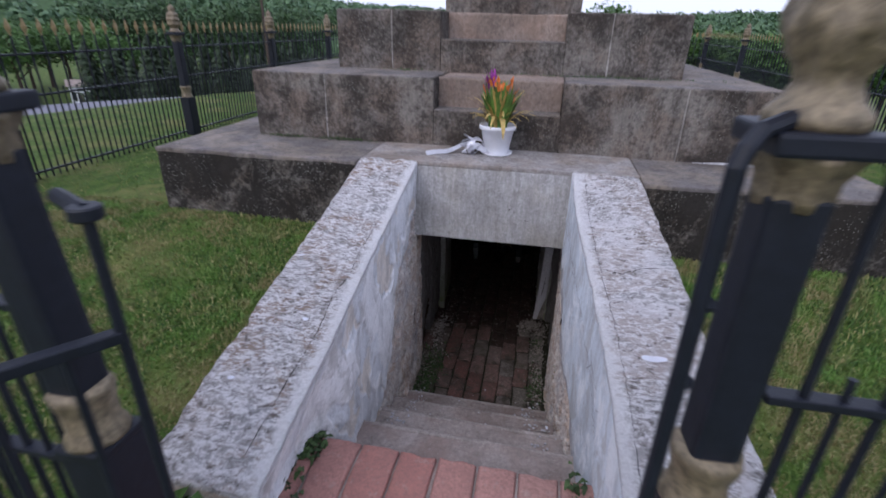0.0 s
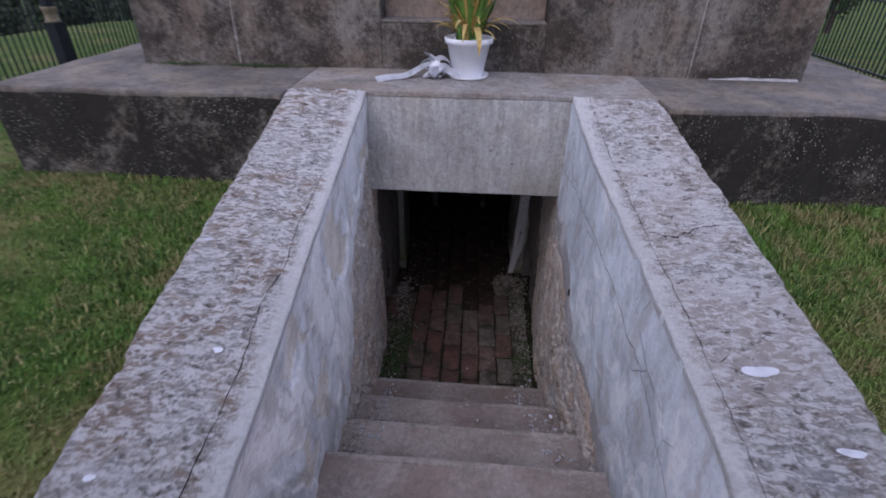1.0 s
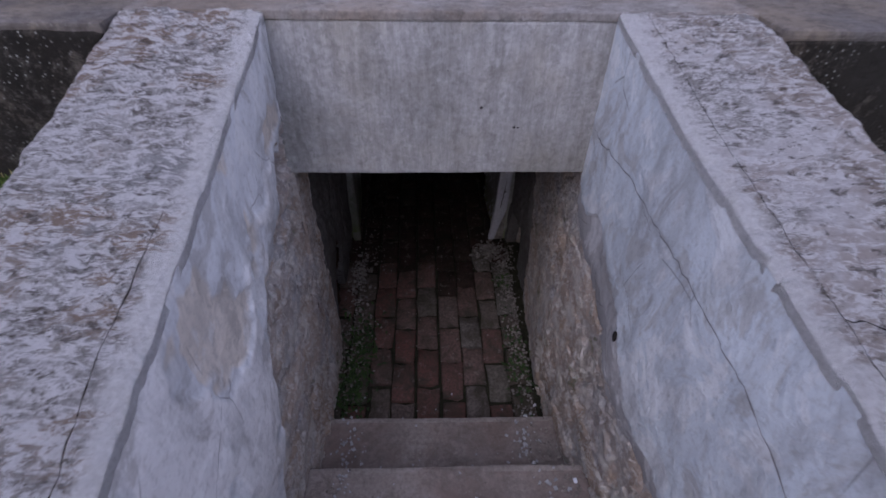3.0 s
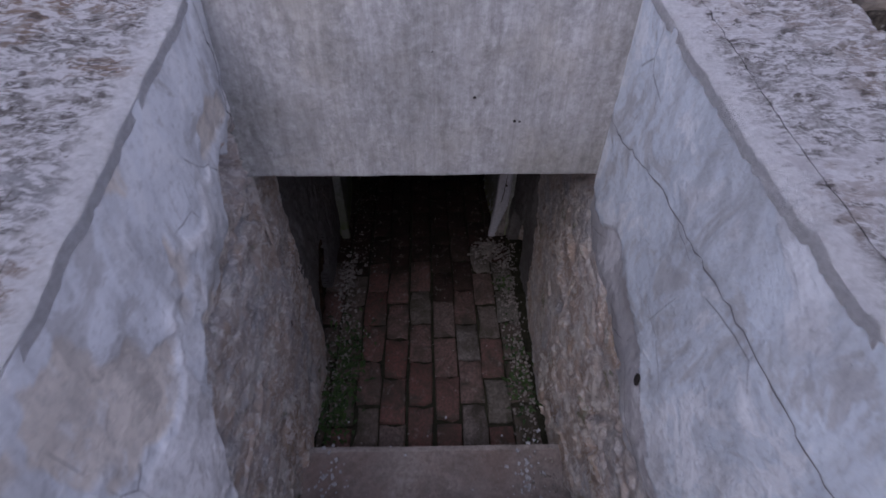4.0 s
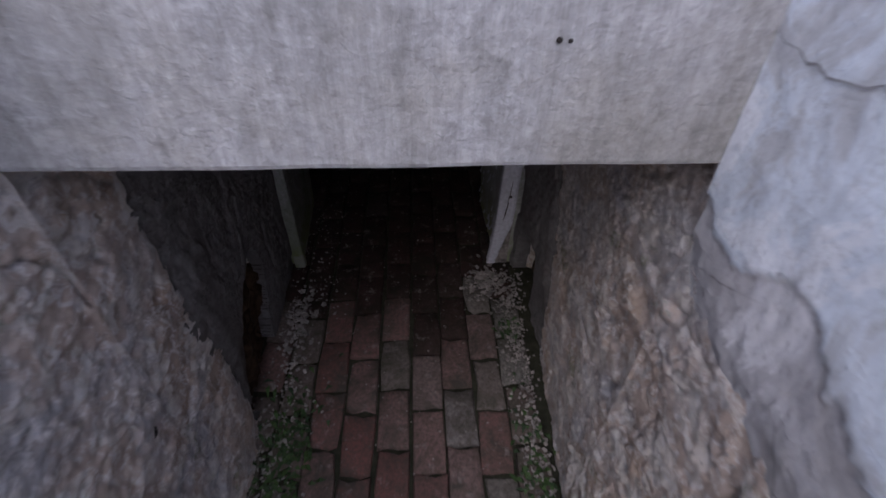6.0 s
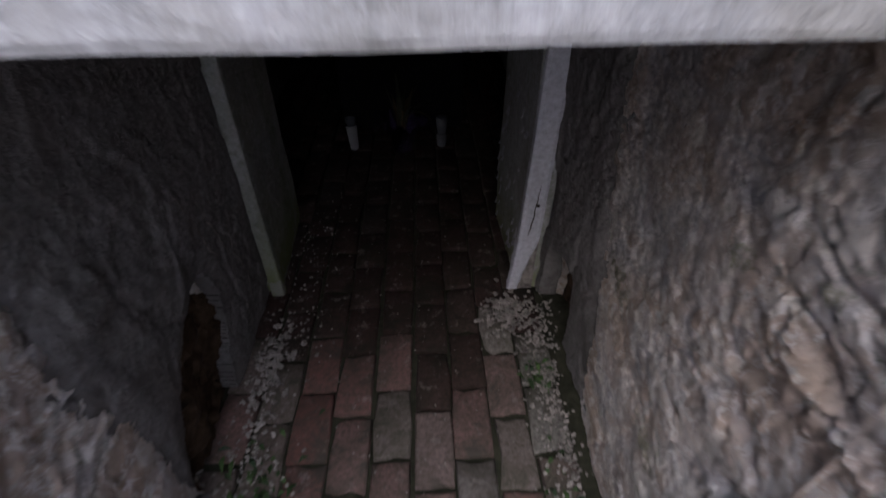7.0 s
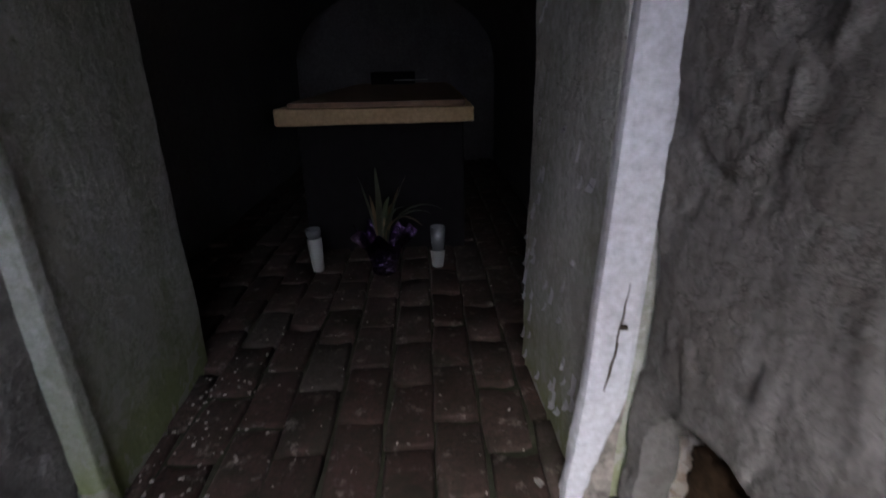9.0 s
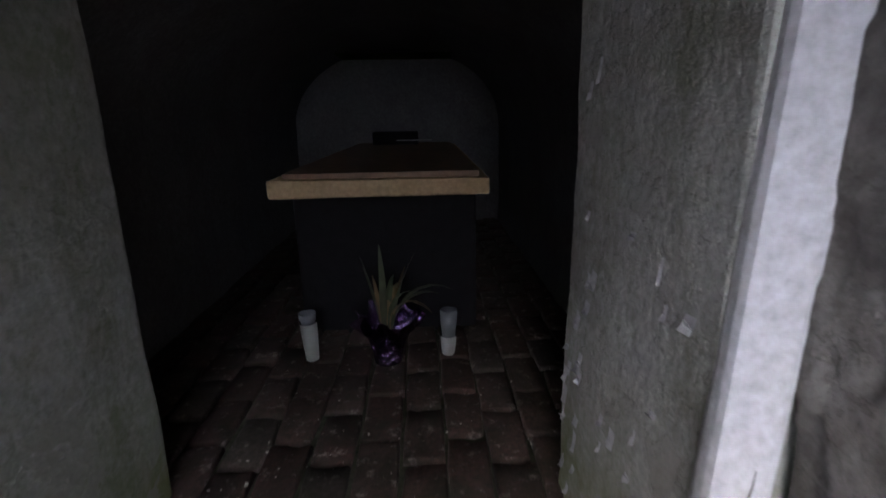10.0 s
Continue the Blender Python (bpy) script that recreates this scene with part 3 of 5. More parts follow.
def coat_relief(y, z, side, outside):
    """Depth of a plaster face and which of its coats shows (0 outermost, 1 deepest)."""
    wob = 0.010 * fbm(y * 1.5, z * 1.5, side * 3, 3) + 0.0035 * fbm(y * 9, z * 9, side, 3)
    if side > 0 and outside:
        second = 1 - smooth01((z - lerp(R_COAT, y) + 0.05 * fbm(y * 5, z * 5, 21, 4) + 0.012 * fbm(y * 22, z * 22, 5, 3)) / 0.007)
        return wob + 0.006 * second + second * 0.004 * abs(fbm(y * 16, z * 14, 9, 3)) + 0.001 * abs(noise.noise(Vector((y * 21, z * 17, side)))), second
    flake = fbm(y * 1.9 + 0.9 * z, z * 1.5 - 0.4 * y, 31 + side, 4)
    flake2 = fbm(y * 3.6 + 0.7 * z, z * 2.6 - y, 51 + side, 4)
    one, two = smooth01((flake - 0.02) / 0.05), smooth01((flake2 - 0.10) / 0.06)
    wob += 0.007 * one + 0.005 * two + 0.0025 * abs(noise.noise(Vector((y * 21, z * 17, side)))) + 0.003 * fbm(y * 13 + z * 6, z * 9, side + 3, 3)
    return wob, (one + two) / 2


def plaster_skin(table, side, cover, y_near, y_far, top, mat, steps_y=380, steps_z=210, thick=0.016):
    """A coat of plaster over the rubble in worn layers, with a broken edge where it has fallen. cover: how far inside the coat a place lies."""
    verts, faces, keep, coats = [], [], {}, []
    outside = y_near < 0
    for i in range(steps_y + 1):
        y = y_near + (y_far - y_near) * i / steps_y
        for k in range(steps_z + 1):
            z = 0.01 + (top(y) - 0.01) * k / steps_z
            wob, coat = coat_relief(y, z, side, outside)
            coats.append(coat)
            wob *= smooth01((top(y) - z) / 0.22)
            gap = cover(y, z) + (0.08 if side < 0 and y_near < 0 else 0.06) * fbm(y * 3, z * 4, 8 + side, 4) + (0.022 if outside else 0.010) * fbm(y * 15, z * 17, 3 + side, 3)
            thin = thick * (1 - smooth01(gap / 0.09))
            keep[(i, k)] = gap > 0
            verts.append((lerp(table, y) + side * (wob + thin + batter(y, z, side)), y, z))
    n = steps_z + 1
    for i in range(steps_y):
        for k in range(steps_z):
            if all(keep[c] for c in ((i, k), (i + 1, k), (i, k + 1), (i + 1, k + 1))):
                a = i * n + k
                q = (a, a + 1, a + n + 1, a + n)
                faces.append(q if side < 0 else q[::-1])
    me = mesh_from("plaster", verts, faces, mat, True)
    me.attributes.new("coat", 'FLOAT', 'POINT').data.foreach_set("value", coats)
    bm = bmesh.new()
    bm.from_mesh(me)
    bmesh.ops.delete(bm, geom=[v for v in bm.verts if not v.link_faces], context='VERTS')
    rim = bmesh.ops.extrude_edge_only(bm, edges=[e for e in bm.edges if e.is_boundary])
    for v in (g for g in rim["geom"] if isinstance(g, bmesh.types.BMVert)):
        v.co.x += side * 0.05
    bm.to_mesh(me)
    bm.free()
    me.polygons.foreach_set("use_smooth", [True] * len(me.polygons))
    me.set_sharp_from_angle(angle=radians(38))
    return me


def coping(name, inner, outer, side, label):
    """Sloped top of a parapet: a rough slab with chipped edges."""
    n, m = 360, 70
    verts, faces = [], []
    for i in range(n + 1):
        y = -2.12 + 2.118 * i / n
        xi = lerp(inner, y) - side * (0.001 + 0.003 * fbm(y * 9, 1, side, 3))
        chip = max(0, fbm(y * 4.3, 4, side, 4) - 0.25)
        xo = lerp(outer, y) + side * (0.005 * fbm(y * 5, 4, side, 4) - 0.05 * chip)
        for k in range(m + 1):
            s = k / m
            x = xi + (xo - xi) * s
            z = coping_z(y) + 0.004 * fbm(x * 6, y * 6, 2, 3) + 0.008 * abs(noise.noise(Vector((x * 20, y * 32, 1)))) + 0.005 * smooth01((fbm(x * 10, y * 16, 6 + side, 4) - 0.05) / 0.06) - 0.02 * max(0, (s - 0.93) / 0.07) ** 2 - 0.006 * max(0, (0.04 - s) / 0.04) - 0.005
            verts.append((x, y, z))
    for i in range(n):
        for k in range(m):
            a = i * (m + 1) + k
            q = (a, a + 1, a + m + 2, a + m + 1)
            faces.append(q if side > 0 else q[::-1])
    loop = [k for k in range(m + 1)] + [i * (m + 1) + m for i in range(1, n + 1)] + [n * (m + 1) + k for k in range(m - 1, -1, -1)] + [i * (m + 1) for i in range(n - 1, 0, -1)]
    b = len(verts)
    for v in loop:
        x, y, z = verts[v]
        verts.append((x, y, z - 0.022))
    for j in range(len(loop)):
        j2 = (j + 1) % len(loop)
        faces.append((loop[j], loop[j2], b + j2, b + j))
    me = mesh_from(name, verts, faces, M_COPING_W if side < 0 else M_COPING_E, True)
    across = [k / m for _ in range(n + 1) for k in range(m + 1)]
    at = me.attributes.new("across", 'FLOAT', 'POINT')
    at.data.foreach_set("value", across + [across[v] for v in loop])
    ob = new(name, me)
    return structure(ob, label, "coping")


lawn()
wall_w = side_wall("wall_west", LEFT, LEFT_OUT, -1)
wall_e = side_wall("wall_east", RIGHT, RIGHT_OUT, 1)
part("plaster", plaster_skin(LEFT, -1, lambda y, z: z - lerp(L_EDGE, y), -2.1, 0.0, lambda y: coping_z(y) - 0.013, M_PLASTER_W), None, wall_w, "flaking grey and tan lime plaster in worn layers")
part("plaster", plaster_skin(RIGHT, 1, lambda y, z: z - lerp(R_EDGE, y), -2.1, 0.0, lambda y: coping_z(y) - 0.013, M_PLASTER), None, wall_e, "pale bluish white lime plaster with a long crack")


def earth_core(table, side, y0, y1, z1, deep):
    """Brown rubble and earth showing in a broken-open foot of a wall."""
    n = 46
    verts, faces = [], []
    for i in range(n + 1):
        for k in range(n + 1):
            y, z = y0 + (y1 - y0) * i / n, -0.02 + (z1 + 0.02) * k / n
            ter = fbm(y * 7, z * 8, 2, 4)
            d = deep + 0.03 * fbm(y * 5, z * 5, 9, 5) + 0.02 * smooth01((ter - 0.1) / 0.04) + 0.015 * smooth01((ter + 0.2) / 0.04)
            verts.append((lerp(table, y) + side * d, y, z))
    for i in range(n):
        for k in range(n):
            a = i * (n + 1) + k
            q = (a, a + 1, a + n + 2, a + n + 1)
            faces.append(q if side < 0 else q[::-1])
    return mesh_from("exposed_core", verts, faces, M_CORE, True)


part("exposed_core", earth_core(LEFT, -1, 0.34, 0.90, 0.52, 0.045), None, wall_w, "brown earthy rubble in a broken hole")
part("exposed_core", earth_core(RIGHT, 1, 0.84, 1.16, 0.34, 0.10), None, wall_e, "dark brown earth in a rotten hole")
part("inner_plaster", plaster_skin(LEFT, -1, west_inner, 0.0, 1.155, lambda y: 1.3, M_INNER, 170, 170, 0.012), None, wall_w, "dark grey plaster broken open over brown rubble")
part("inner_plaster", plaster_skin(RIGHT, 1, east_inner, 0.4, 1.155, lambda y: 1.3, M_INNER, 130, 170, 0.02), None, wall_e, "lumpy dark grey plaster")
coping("coping_west", LEFT, LEFT_OUT, -1, "rough whitewashed concrete coping, cracked and flaking")
coping("coping_east", RIGHT, RIGHT_OUT, 1, "rough whitewashed concrete coping with smooth patches")

# steps: each a solid block up to the wall faces
for j, (yn, z) in enumerate(STEPS):
    y_back = STEPS[j + 1][0] - 0.02 if j + 1 < len(STEPS) else -2.4
    last = j == len(STEPS) - 1
    bm = block(-0.6, 0.68, y_back, yn - (0.03 if last else 0), -0.08, z - (0.014 if last else 0), 26, 0.006, 0.012, j * 3.0)
    step_ob = structure(part("step", bm, M_STEP), "worn grey concrete stair step with white plaster crumbs", "step")

    if not last:
        part("nosing", block(-0.598, 0.678, yn - 0.022, yn + 0.003, z - 0.02, z + 0.002, 60, 0.003, 0.007, j * 5.0), M_NOSE, step_ob, "worn pale step edge")

# monument base, tiers and lintel

def tier(name, x0, x1, y0, y1, z0, z1, label, notch=None, seams=(), cuts=40):
    ob = tagged(new(name), label, "plinth")
    pieces = []
    edges = [x0, *seams, x1]
    for a, b in zip(edges, edges[1:]):
        pieces.append((a + (0.004 if a != x0 else 0), b - (0.004 if b != x1 else 0)))
    for k, (a, b) in enumerate(pieces):
        if notch and a < notch[0] + 0.01 and b > notch[1] - 0.01:
            n0, n1, nz, depth = notch
            part("stone_block", block(a, n0, y0, y1, z0, z1, 22, 0.006, 0.008, k + z0), M_TIER, ob)
            part("stone_block", block(n1, b, y0, y1, z0, z1, 22, 0.006, 0.008, k + z0 + 4), M_TIER, ob)
            part("niche_sill", block(n0 - 0.002, n1 + 0.002, y0 + 0.002, y1, z0, nz, 22, 0.005, 0.014, k + z0 + 8), M_TIER, ob)
            part("niche_back", block(n0 - 0.002, n1 + 0.002, y0 + depth, y1, nz - 0.02, z1 - 0.004, 22, 0.005, 0.014, k + z0 + 8), M_NICHE, ob, "brownish worn niche back")
        else:
            part("stone_block", block(a, b, y0 + 0.003 * (k % 2), y1, z0, z1, 24, 0.006, 0.008, k * 2 + z0), M_TIER, ob)
    for x in seams:
        part("mortar_joint", block(x - 0.006, x + 0.006, y0 + 0.004, y0 + 0.05, z0 + 0.02, z1 - 0.003, 30, 0.005, 0.002, x), M_JOINT, ob, "pale mortar joint")
    if notch:
        part("worn_top", block(x0 + 0.01, notch[0] - 0.01, y0 + 0.01, y1, z1 - 0.01, z1 + 0.005, 20, 0.003, 0.006, 3), M_TOPS, ob, "worn grey top")
        part("worn_top", block(notch[1] + 0.01, x1 - 0.01, y0 + 0.01, y1, z1 - 0.01, z1 + 0.005, 20, 0.003, 0.006, 8), M_TOPS, ob, "worn grey top")
        part("sill_edge", block(notch[0] + 0.004, notch[1] - 0.004, y0 - 0.002, y0 + notch[3], notch[2] - 0.008, notch[2] + 0.005, 20, 0.002, 0.004, 8), M_TOPS, ob, "pale worn sill")
    return ob


base = tagged(new("plinth_base"), "low weathered concrete base with black stains", "base")
part("base_block", block(-2.29, -0.854, -0.10, 4.6, 1.15, BASE_TOP - 0.012, 60, 0.006, 0.02, 1), M_BASE, base)
part("base_block", block(0.876, 2.22, -0.12, 4.6, 1.15, BASE_TOP - 0.012, 60, 0.006, 0.02, 5), M_BASE, base)
part("base_block", block(-0.854, 0.876, 0.47, 4.6, 1.42, BASE_TOP - 0.014, 40, 0.005, 0.02, 9), M_BASE, base)
part("base_top", block(-2.287, -0.853, -0.098, 4.58, BASE_TOP - 0.03, BASE_TOP, 60, 0.004, 0.010, 2), M_TOPS, base, "worn grey-brown concrete top")
part("base_top", block(0.875, 2.217, -0.118, 4.58, BASE_TOP - 0.03, BASE_TOP, 60, 0.004, 0.010, 7), M_TOPS, base, "worn grey-brown concrete top")
lintel = tagged(new("lintel"), "smooth grey rendered lintel over the crypt entrance", "lintel")
part("lintel_beam", block(-0.85, 0.872, 0.0, 0.47, 1.253, 1.735, 40, 0.003, 0.008, 3), M_LINTEL, lintel)
part("cap_slab", block(-0.84, 0.866, -0.003, 0.48, 1.733, CAP, 40, 0.003, 0.006, 6), M_CAPTOP, lintel)
tier("lower_tier", -1.85, 1.74, 0.49, 4.2, BASE_TOP - 0.02, 2.21, "stained concrete tier with a shallow open niche", (-0.485, 0.39, 2.0, 0.16), (-1.29, 1.16))
tier("upper_tier", -1.40, 1.235, 1.06, 3.7, 2.19, 2.64, "dark weathered concrete tier with a stepped niche", (-0.56, 0.38, 2.44, 0.3), (-0.95, 0.70))
shaft = tagged(new("monument_shaft"), "grey concrete shaft of the monument", "shaft")
part("shaft_block", block(-0.64, 0.49, 1.6, 3.1, 2.62, 5.2, 30, 0.006, 0.02, 12), M_TIER, shaft)

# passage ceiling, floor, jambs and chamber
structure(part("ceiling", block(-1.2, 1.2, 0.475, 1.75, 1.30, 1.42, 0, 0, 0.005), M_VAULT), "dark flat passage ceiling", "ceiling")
def earth_bed():
    """Uneven packed earth that fills the brick joints."""
    xs = [-1.05 + 0.022 * i for i in range(86)]
    ys = [-0.27 + 0.03 * j for j in range(176)]
    verts = [(x, y, -0.018 + 0.005 * fbm(x * 7, y * 7, 3, 3)) for y in ys for x in xs]
    n = len(xs)
    faces = [(j * n + i, j * n + i + 1, (j + 1) * n + i + 1, (j + 1) * n + i) for j in range(len(ys) - 1) for i in range(n - 1)]
    return mesh_from("floor", verts, faces, M_SOIL, True)


structure(new("floor", earth_bed()), "dark earth bed under a worn brick floor", "floor")


def jamb_wall(name, front, back, outer, label, mat):
    """A short thick wall narrowing the passage; its face runs slightly askew."""
    bm = block(min(front, outer), max(front, outer), 1.172, 1.69, -0.05, 1.31, 40, 0.006, 0.012, front)
    for v in bm.verts:
        if abs(v.co.x - front) < 0.1:
            v.co.x += (back - front) * (v.co.y - 1.155) / 0.535
    return structure(part(name, bm, mat), label, "wall")


jamb_wall("wall_jamb_west", -0.508, -0.54, -1.0, "dark grey plastered jamb wall, green with algae low down", M_JAMBWALL_W)
jamb_wall("wall_jamb_east", 0.408, 0.382, 0.95, "pale grey plastered jamb wall with flaking paint", M_JAMBWALL)


def rotten_foot(bm, x0, x1, height):
    """Eats away the outer lower corner of a board."""
    for v in bm.verts:
        t = min(1, max(0, (height - v.co.z) / height))
        if t > 0:
            s = (v.co.x - x0) / (x1 - x0)
            v.co.x = x0 + (x1 - x0) * s * (1 - 0.55 * t) - 0.014 * t + 0.007 * min(1, 4 * t) * noise.noise(v.co * 38)
        v.co.x += 0.035 * (v.co.z - 0.62)
    return bm


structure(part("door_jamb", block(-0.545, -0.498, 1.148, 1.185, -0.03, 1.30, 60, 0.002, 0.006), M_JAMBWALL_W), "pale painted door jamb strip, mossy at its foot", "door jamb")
jamb_e = structure(part("door_jamb", rotten_foot(block(0.404, 0.484, 1.148, 1.19, -0.02, 1.30, 90, 0.002, 0.014), 0.406, 0.484, 0.24), M_JAMB), "white painted door jamb strip, rotten at its foot", "door jamb")
part("broken_filler", block(0.40, 0.468, 1.156, 1.19, -0.02, 0.26, 24, 0.009, 0.01, 3), M_CHIP, jamb_e, "crumbling mortar behind the rotten board")
part("nail", block(0.438, 0.450, 1.141, 1.152, 0.385, 0.392, 0, 0, 0.001), M_BARK, jamb_e, "rusty nail")


for k, (x, z, h, w) in enumerate(((0.452, 0.47, 0.16, 0.0016), (0.447, 0.36, 0.10, 0.0022))):
    bm = bmesh.new()
    rs = random.Random(60 + k)
    prev = None
    for i in range(9):
        zz = z - h * i / 8
        xx = x - 0.012 * i / 8 + rs.uniform(-0.002, 0.002) + 0.035 * (zz - 0.62)
        ww = w * (0.3 + math.sin(math.pi * i / 8))
        row = [bm.verts.new((xx - ww, 1.1445, zz)), bm.verts.new((xx + ww, 1.1445, zz))]
        if prev:
            bm.faces.new((prev[0], prev[1], row[1], row[0]))
        prev = row
    part("split", bm, M_BARK, jamb_e, "dark split in the board")


def peeling_flakes(wall, x_at, count, mat, seed):
    """Curled flakes of paint standing off a plastered jamb wall, each a bent chip."""
    rs = random.Random(seed)
    for _ in range(count):
        y, z = rs.uniform(1.2, 1.66), abs(rs.gauss(0, 0.36)) + 0.03
        if z > 1.2:
            continue
        h, w = rs.uniform(0.008, 0.05), rs.uniform(0.004, 0.016)
        bm = bmesh.new()
        rows = []
        for i in range(4):
            t = i / 3
            off = 0.0015 + 0.012 * (1 - t) ** 2 * rs.uniform(0.5, 1)
            rows.append([bm.verts.new((x_at(y) - off * 0.4, y - w * (0.6 + 0.3 * t), z + h * t)), bm.verts.new((x_at(y) - off, y + w * (0.5 + 0.4 * t) + rs.uniform(-0.003, 0.003), z + h * t + rs.uniform(-0.004, 0.004)))])
        for a, b in zip(rows, rows[1:]):
            bm.faces.new((a[0], a[1], b[1], b[0]))
        bmesh.ops.solidify(bm, geom=bm.faces[:], thickness=0.0012)
        part("paint_flake", bm, mat, wall, "curled paint flake")


peeling_flakes(bpy.data.objects["wall_jamb_east"], lambda y: 0.408 - 0.026 * (y - 1.155) / 0.535 - 0.004, 46, M_JAMB, 71)


def chamber():
    """Barrel-vaulted crypt chamber."""
    x0, x1, y0, y1, spring, crown = -0.99, 0.69, 1.69, 4.9, 0.80, 1.39
    n = 24
    sec = [(x0, -0.05), (x0, 0.2), (x0, 0.5)]
    for i in range(n + 1):
        a = math.pi * i / n
        sec.append(((x0 + x1) / 2 - (x1 - x0) / 2 * math.cos(a), spring + (crown - spring) * math.sin(a)))
    sec += [(x1, 0.5), (x1, 0.2), (x1, -0.05)]
    verts, faces = [], []
    m = 40
    for j in range(m + 1):
        y = y0 + (y1 - y0) * j / m
        for x, z in sec:
            w = 0.012 * fbm(x * 3, y * 3, z * 3, 3)
            verts.append((x + w, y, z + w))
    k = len(sec)
    for j in range(m):
        for i in range(k - 1):
            a = j * k + i
            faces.append((a, a + 1, a + k + 1, a + k))
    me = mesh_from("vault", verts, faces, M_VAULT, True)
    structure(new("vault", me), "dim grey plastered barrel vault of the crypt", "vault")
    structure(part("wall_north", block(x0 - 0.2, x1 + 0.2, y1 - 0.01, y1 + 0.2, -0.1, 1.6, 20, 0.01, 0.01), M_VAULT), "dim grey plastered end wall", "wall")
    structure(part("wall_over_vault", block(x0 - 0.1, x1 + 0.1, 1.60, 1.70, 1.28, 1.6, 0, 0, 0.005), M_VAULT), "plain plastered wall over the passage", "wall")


chamber()

# ledger slab on its bier
tomb = tagged(new("tomb"), "tomb with pale stone slab and brown lid on dark bier", "tomb")
part("slab", block(-0.483, 0.306, 2.43, 4.7, 0.588, 0.650, 30, 0.004, 0.008, 4), M_SLAB, tomb, "pale worn stone slab edge")
# Near-black block that fills almost all the space under the slab.
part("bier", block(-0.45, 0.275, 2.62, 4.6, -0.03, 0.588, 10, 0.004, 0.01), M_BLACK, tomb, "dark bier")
part("lid", block(-0.44, 0.27, 2.47, 4.6, 0.649, 0.672, 20, 0.003, 0.006), M_LID, tomb, "brown wooden lid")


# ---- iron fence and gate ----
def iron_post(z0, ring, cap, tip, w, label, category="fence post"):
    """A square iron post with a gilt ring, leaf capital and turned gilt finial; its foot at the origin's height z0."""
    ob = tagged(new("iron_post"), label, category)
    h = w / 2
    part("plinth", block(-h * 1.45, h * 1.45, -h * 1.45, h * 1.45, z0, ring - 0.01, 0, 0, 0.012), M_IRON, ob)
    part("plinth_rim", block(-h * 1.5, h * 1.5, -h * 1.5, h * 1.5, ring - 0.03, ring - 0.008, 0, 0, 0.006), M_IRON, ob)
    bm = revolve([(h * 1.5, 0), (h * 1.55, 0.012), (h * 1.28, 0.03), (h * 1.22, 0.075), (h * 1.42, 0.105), (h * 1.5, 0.118), (h * 1.3, 0.13)], 16, 0, 0, ring - 0.01)
    for v in bm.verts:
        a = math.atan2(v.co.y, v.co.x)
        v.co.xy *= 1 + 0.06 * math.cos(8 * a) * math.sin((v.co.z - ring) * 24)
    part("gilt_ring", bm, M_GOLD, ob, "worn gilt leaf ring", True)
    part("shaft", block(-h, h, -h, h, ring + 0.1, cap - 0.05, 0, 0, h * 0.35), M_IRON, ob)
    bm = revolve([(h * 1.12, 0), (h * 1.2, 0.02), (h * 1.22, 0.04), (h * 1.55, 0.065), (h * 1.7, 0.075)], 16, 0, 0, cap - 0.075)
    for v in bm.verts:
        a = math.atan2(v.co.y, v.co.x)
        v.co.xy *= 1 + 0.10 * math.cos(8 * a)
    part("capital", bm, M_GOLD, ob, "gilt leaf capital", True)
    part("cap_plate", block(-h * 1.75, h * 1.75, -h * 1.75, h * 1.75, cap, cap + 0.03, 0, 0, 0.006), M_IRON, ob)
    s = (tip - cap - 0.03) / 0.33
    prof = [(1.5, 0), (1.56, 0.010), (1.42, 0.018), (1.12, 0.028), (0.95, 0.042), (1.0, 0.054), (1.32, 0.07), (1.58, 0.09), (1.62, 0.105), (1.42, 0.12), (1.5, 0.132), (1.66, 0.15), (1.5, 0.172), (1.2, 0.185), (1.42, 0.2), (1.3, 0.218), (0.9, 0.235), (0.7, 0.25), (0.95, 0.27), (0.8, 0.295), (0.35, 0.315), (0.1, 0.33)]
    bm = revolve([(h * r, z * s) for r, z in prof], 48, 0, 0, cap + 0.03)
    for v in bm.verts:
        a = math.atan2(v.co.y, v.co.x)
        v.co.xy *= 1 + (0.09 * math.cos(6 * a) * math.cos(v.co.z * 45) + 0.06 * math.cos(13 * a + v.co.z * 60)) * min(1, max(0, (v.co.z - cap - 0.06) / 0.04))
    part("finial", bm, M_GOLD, ob, "weathered gilt turned finial", True)
    return ob


def spear(h):
    """A flat gilt leaf-shaped spear head."""
    bm = bmesh.new()
    prof = [(0.008, 0), (0.012, 0.01), (0.008, 0.02), (0.024, 0.055), (0.026, 0.075), (0.012, 0.11), (0.001, 0.14)]
    rows = [[bm.verts.new((r, 0, z)), bm.verts.new((0, r * 0.35, z)), bm.verts.new((-r, 0, z)), bm.verts.new((0, -r * 0.35, z))] for r, z in prof]
    for a, b in zip(rows, rows[1:]):
        for i in range(4):
            bm.faces.new((a[i], a[(i + 1) % 4], b[(i + 1) % 4], b[i]))
    bm.faces.new(rows[0][::-1])
    bm.faces.new(rows[-1])
    return bm


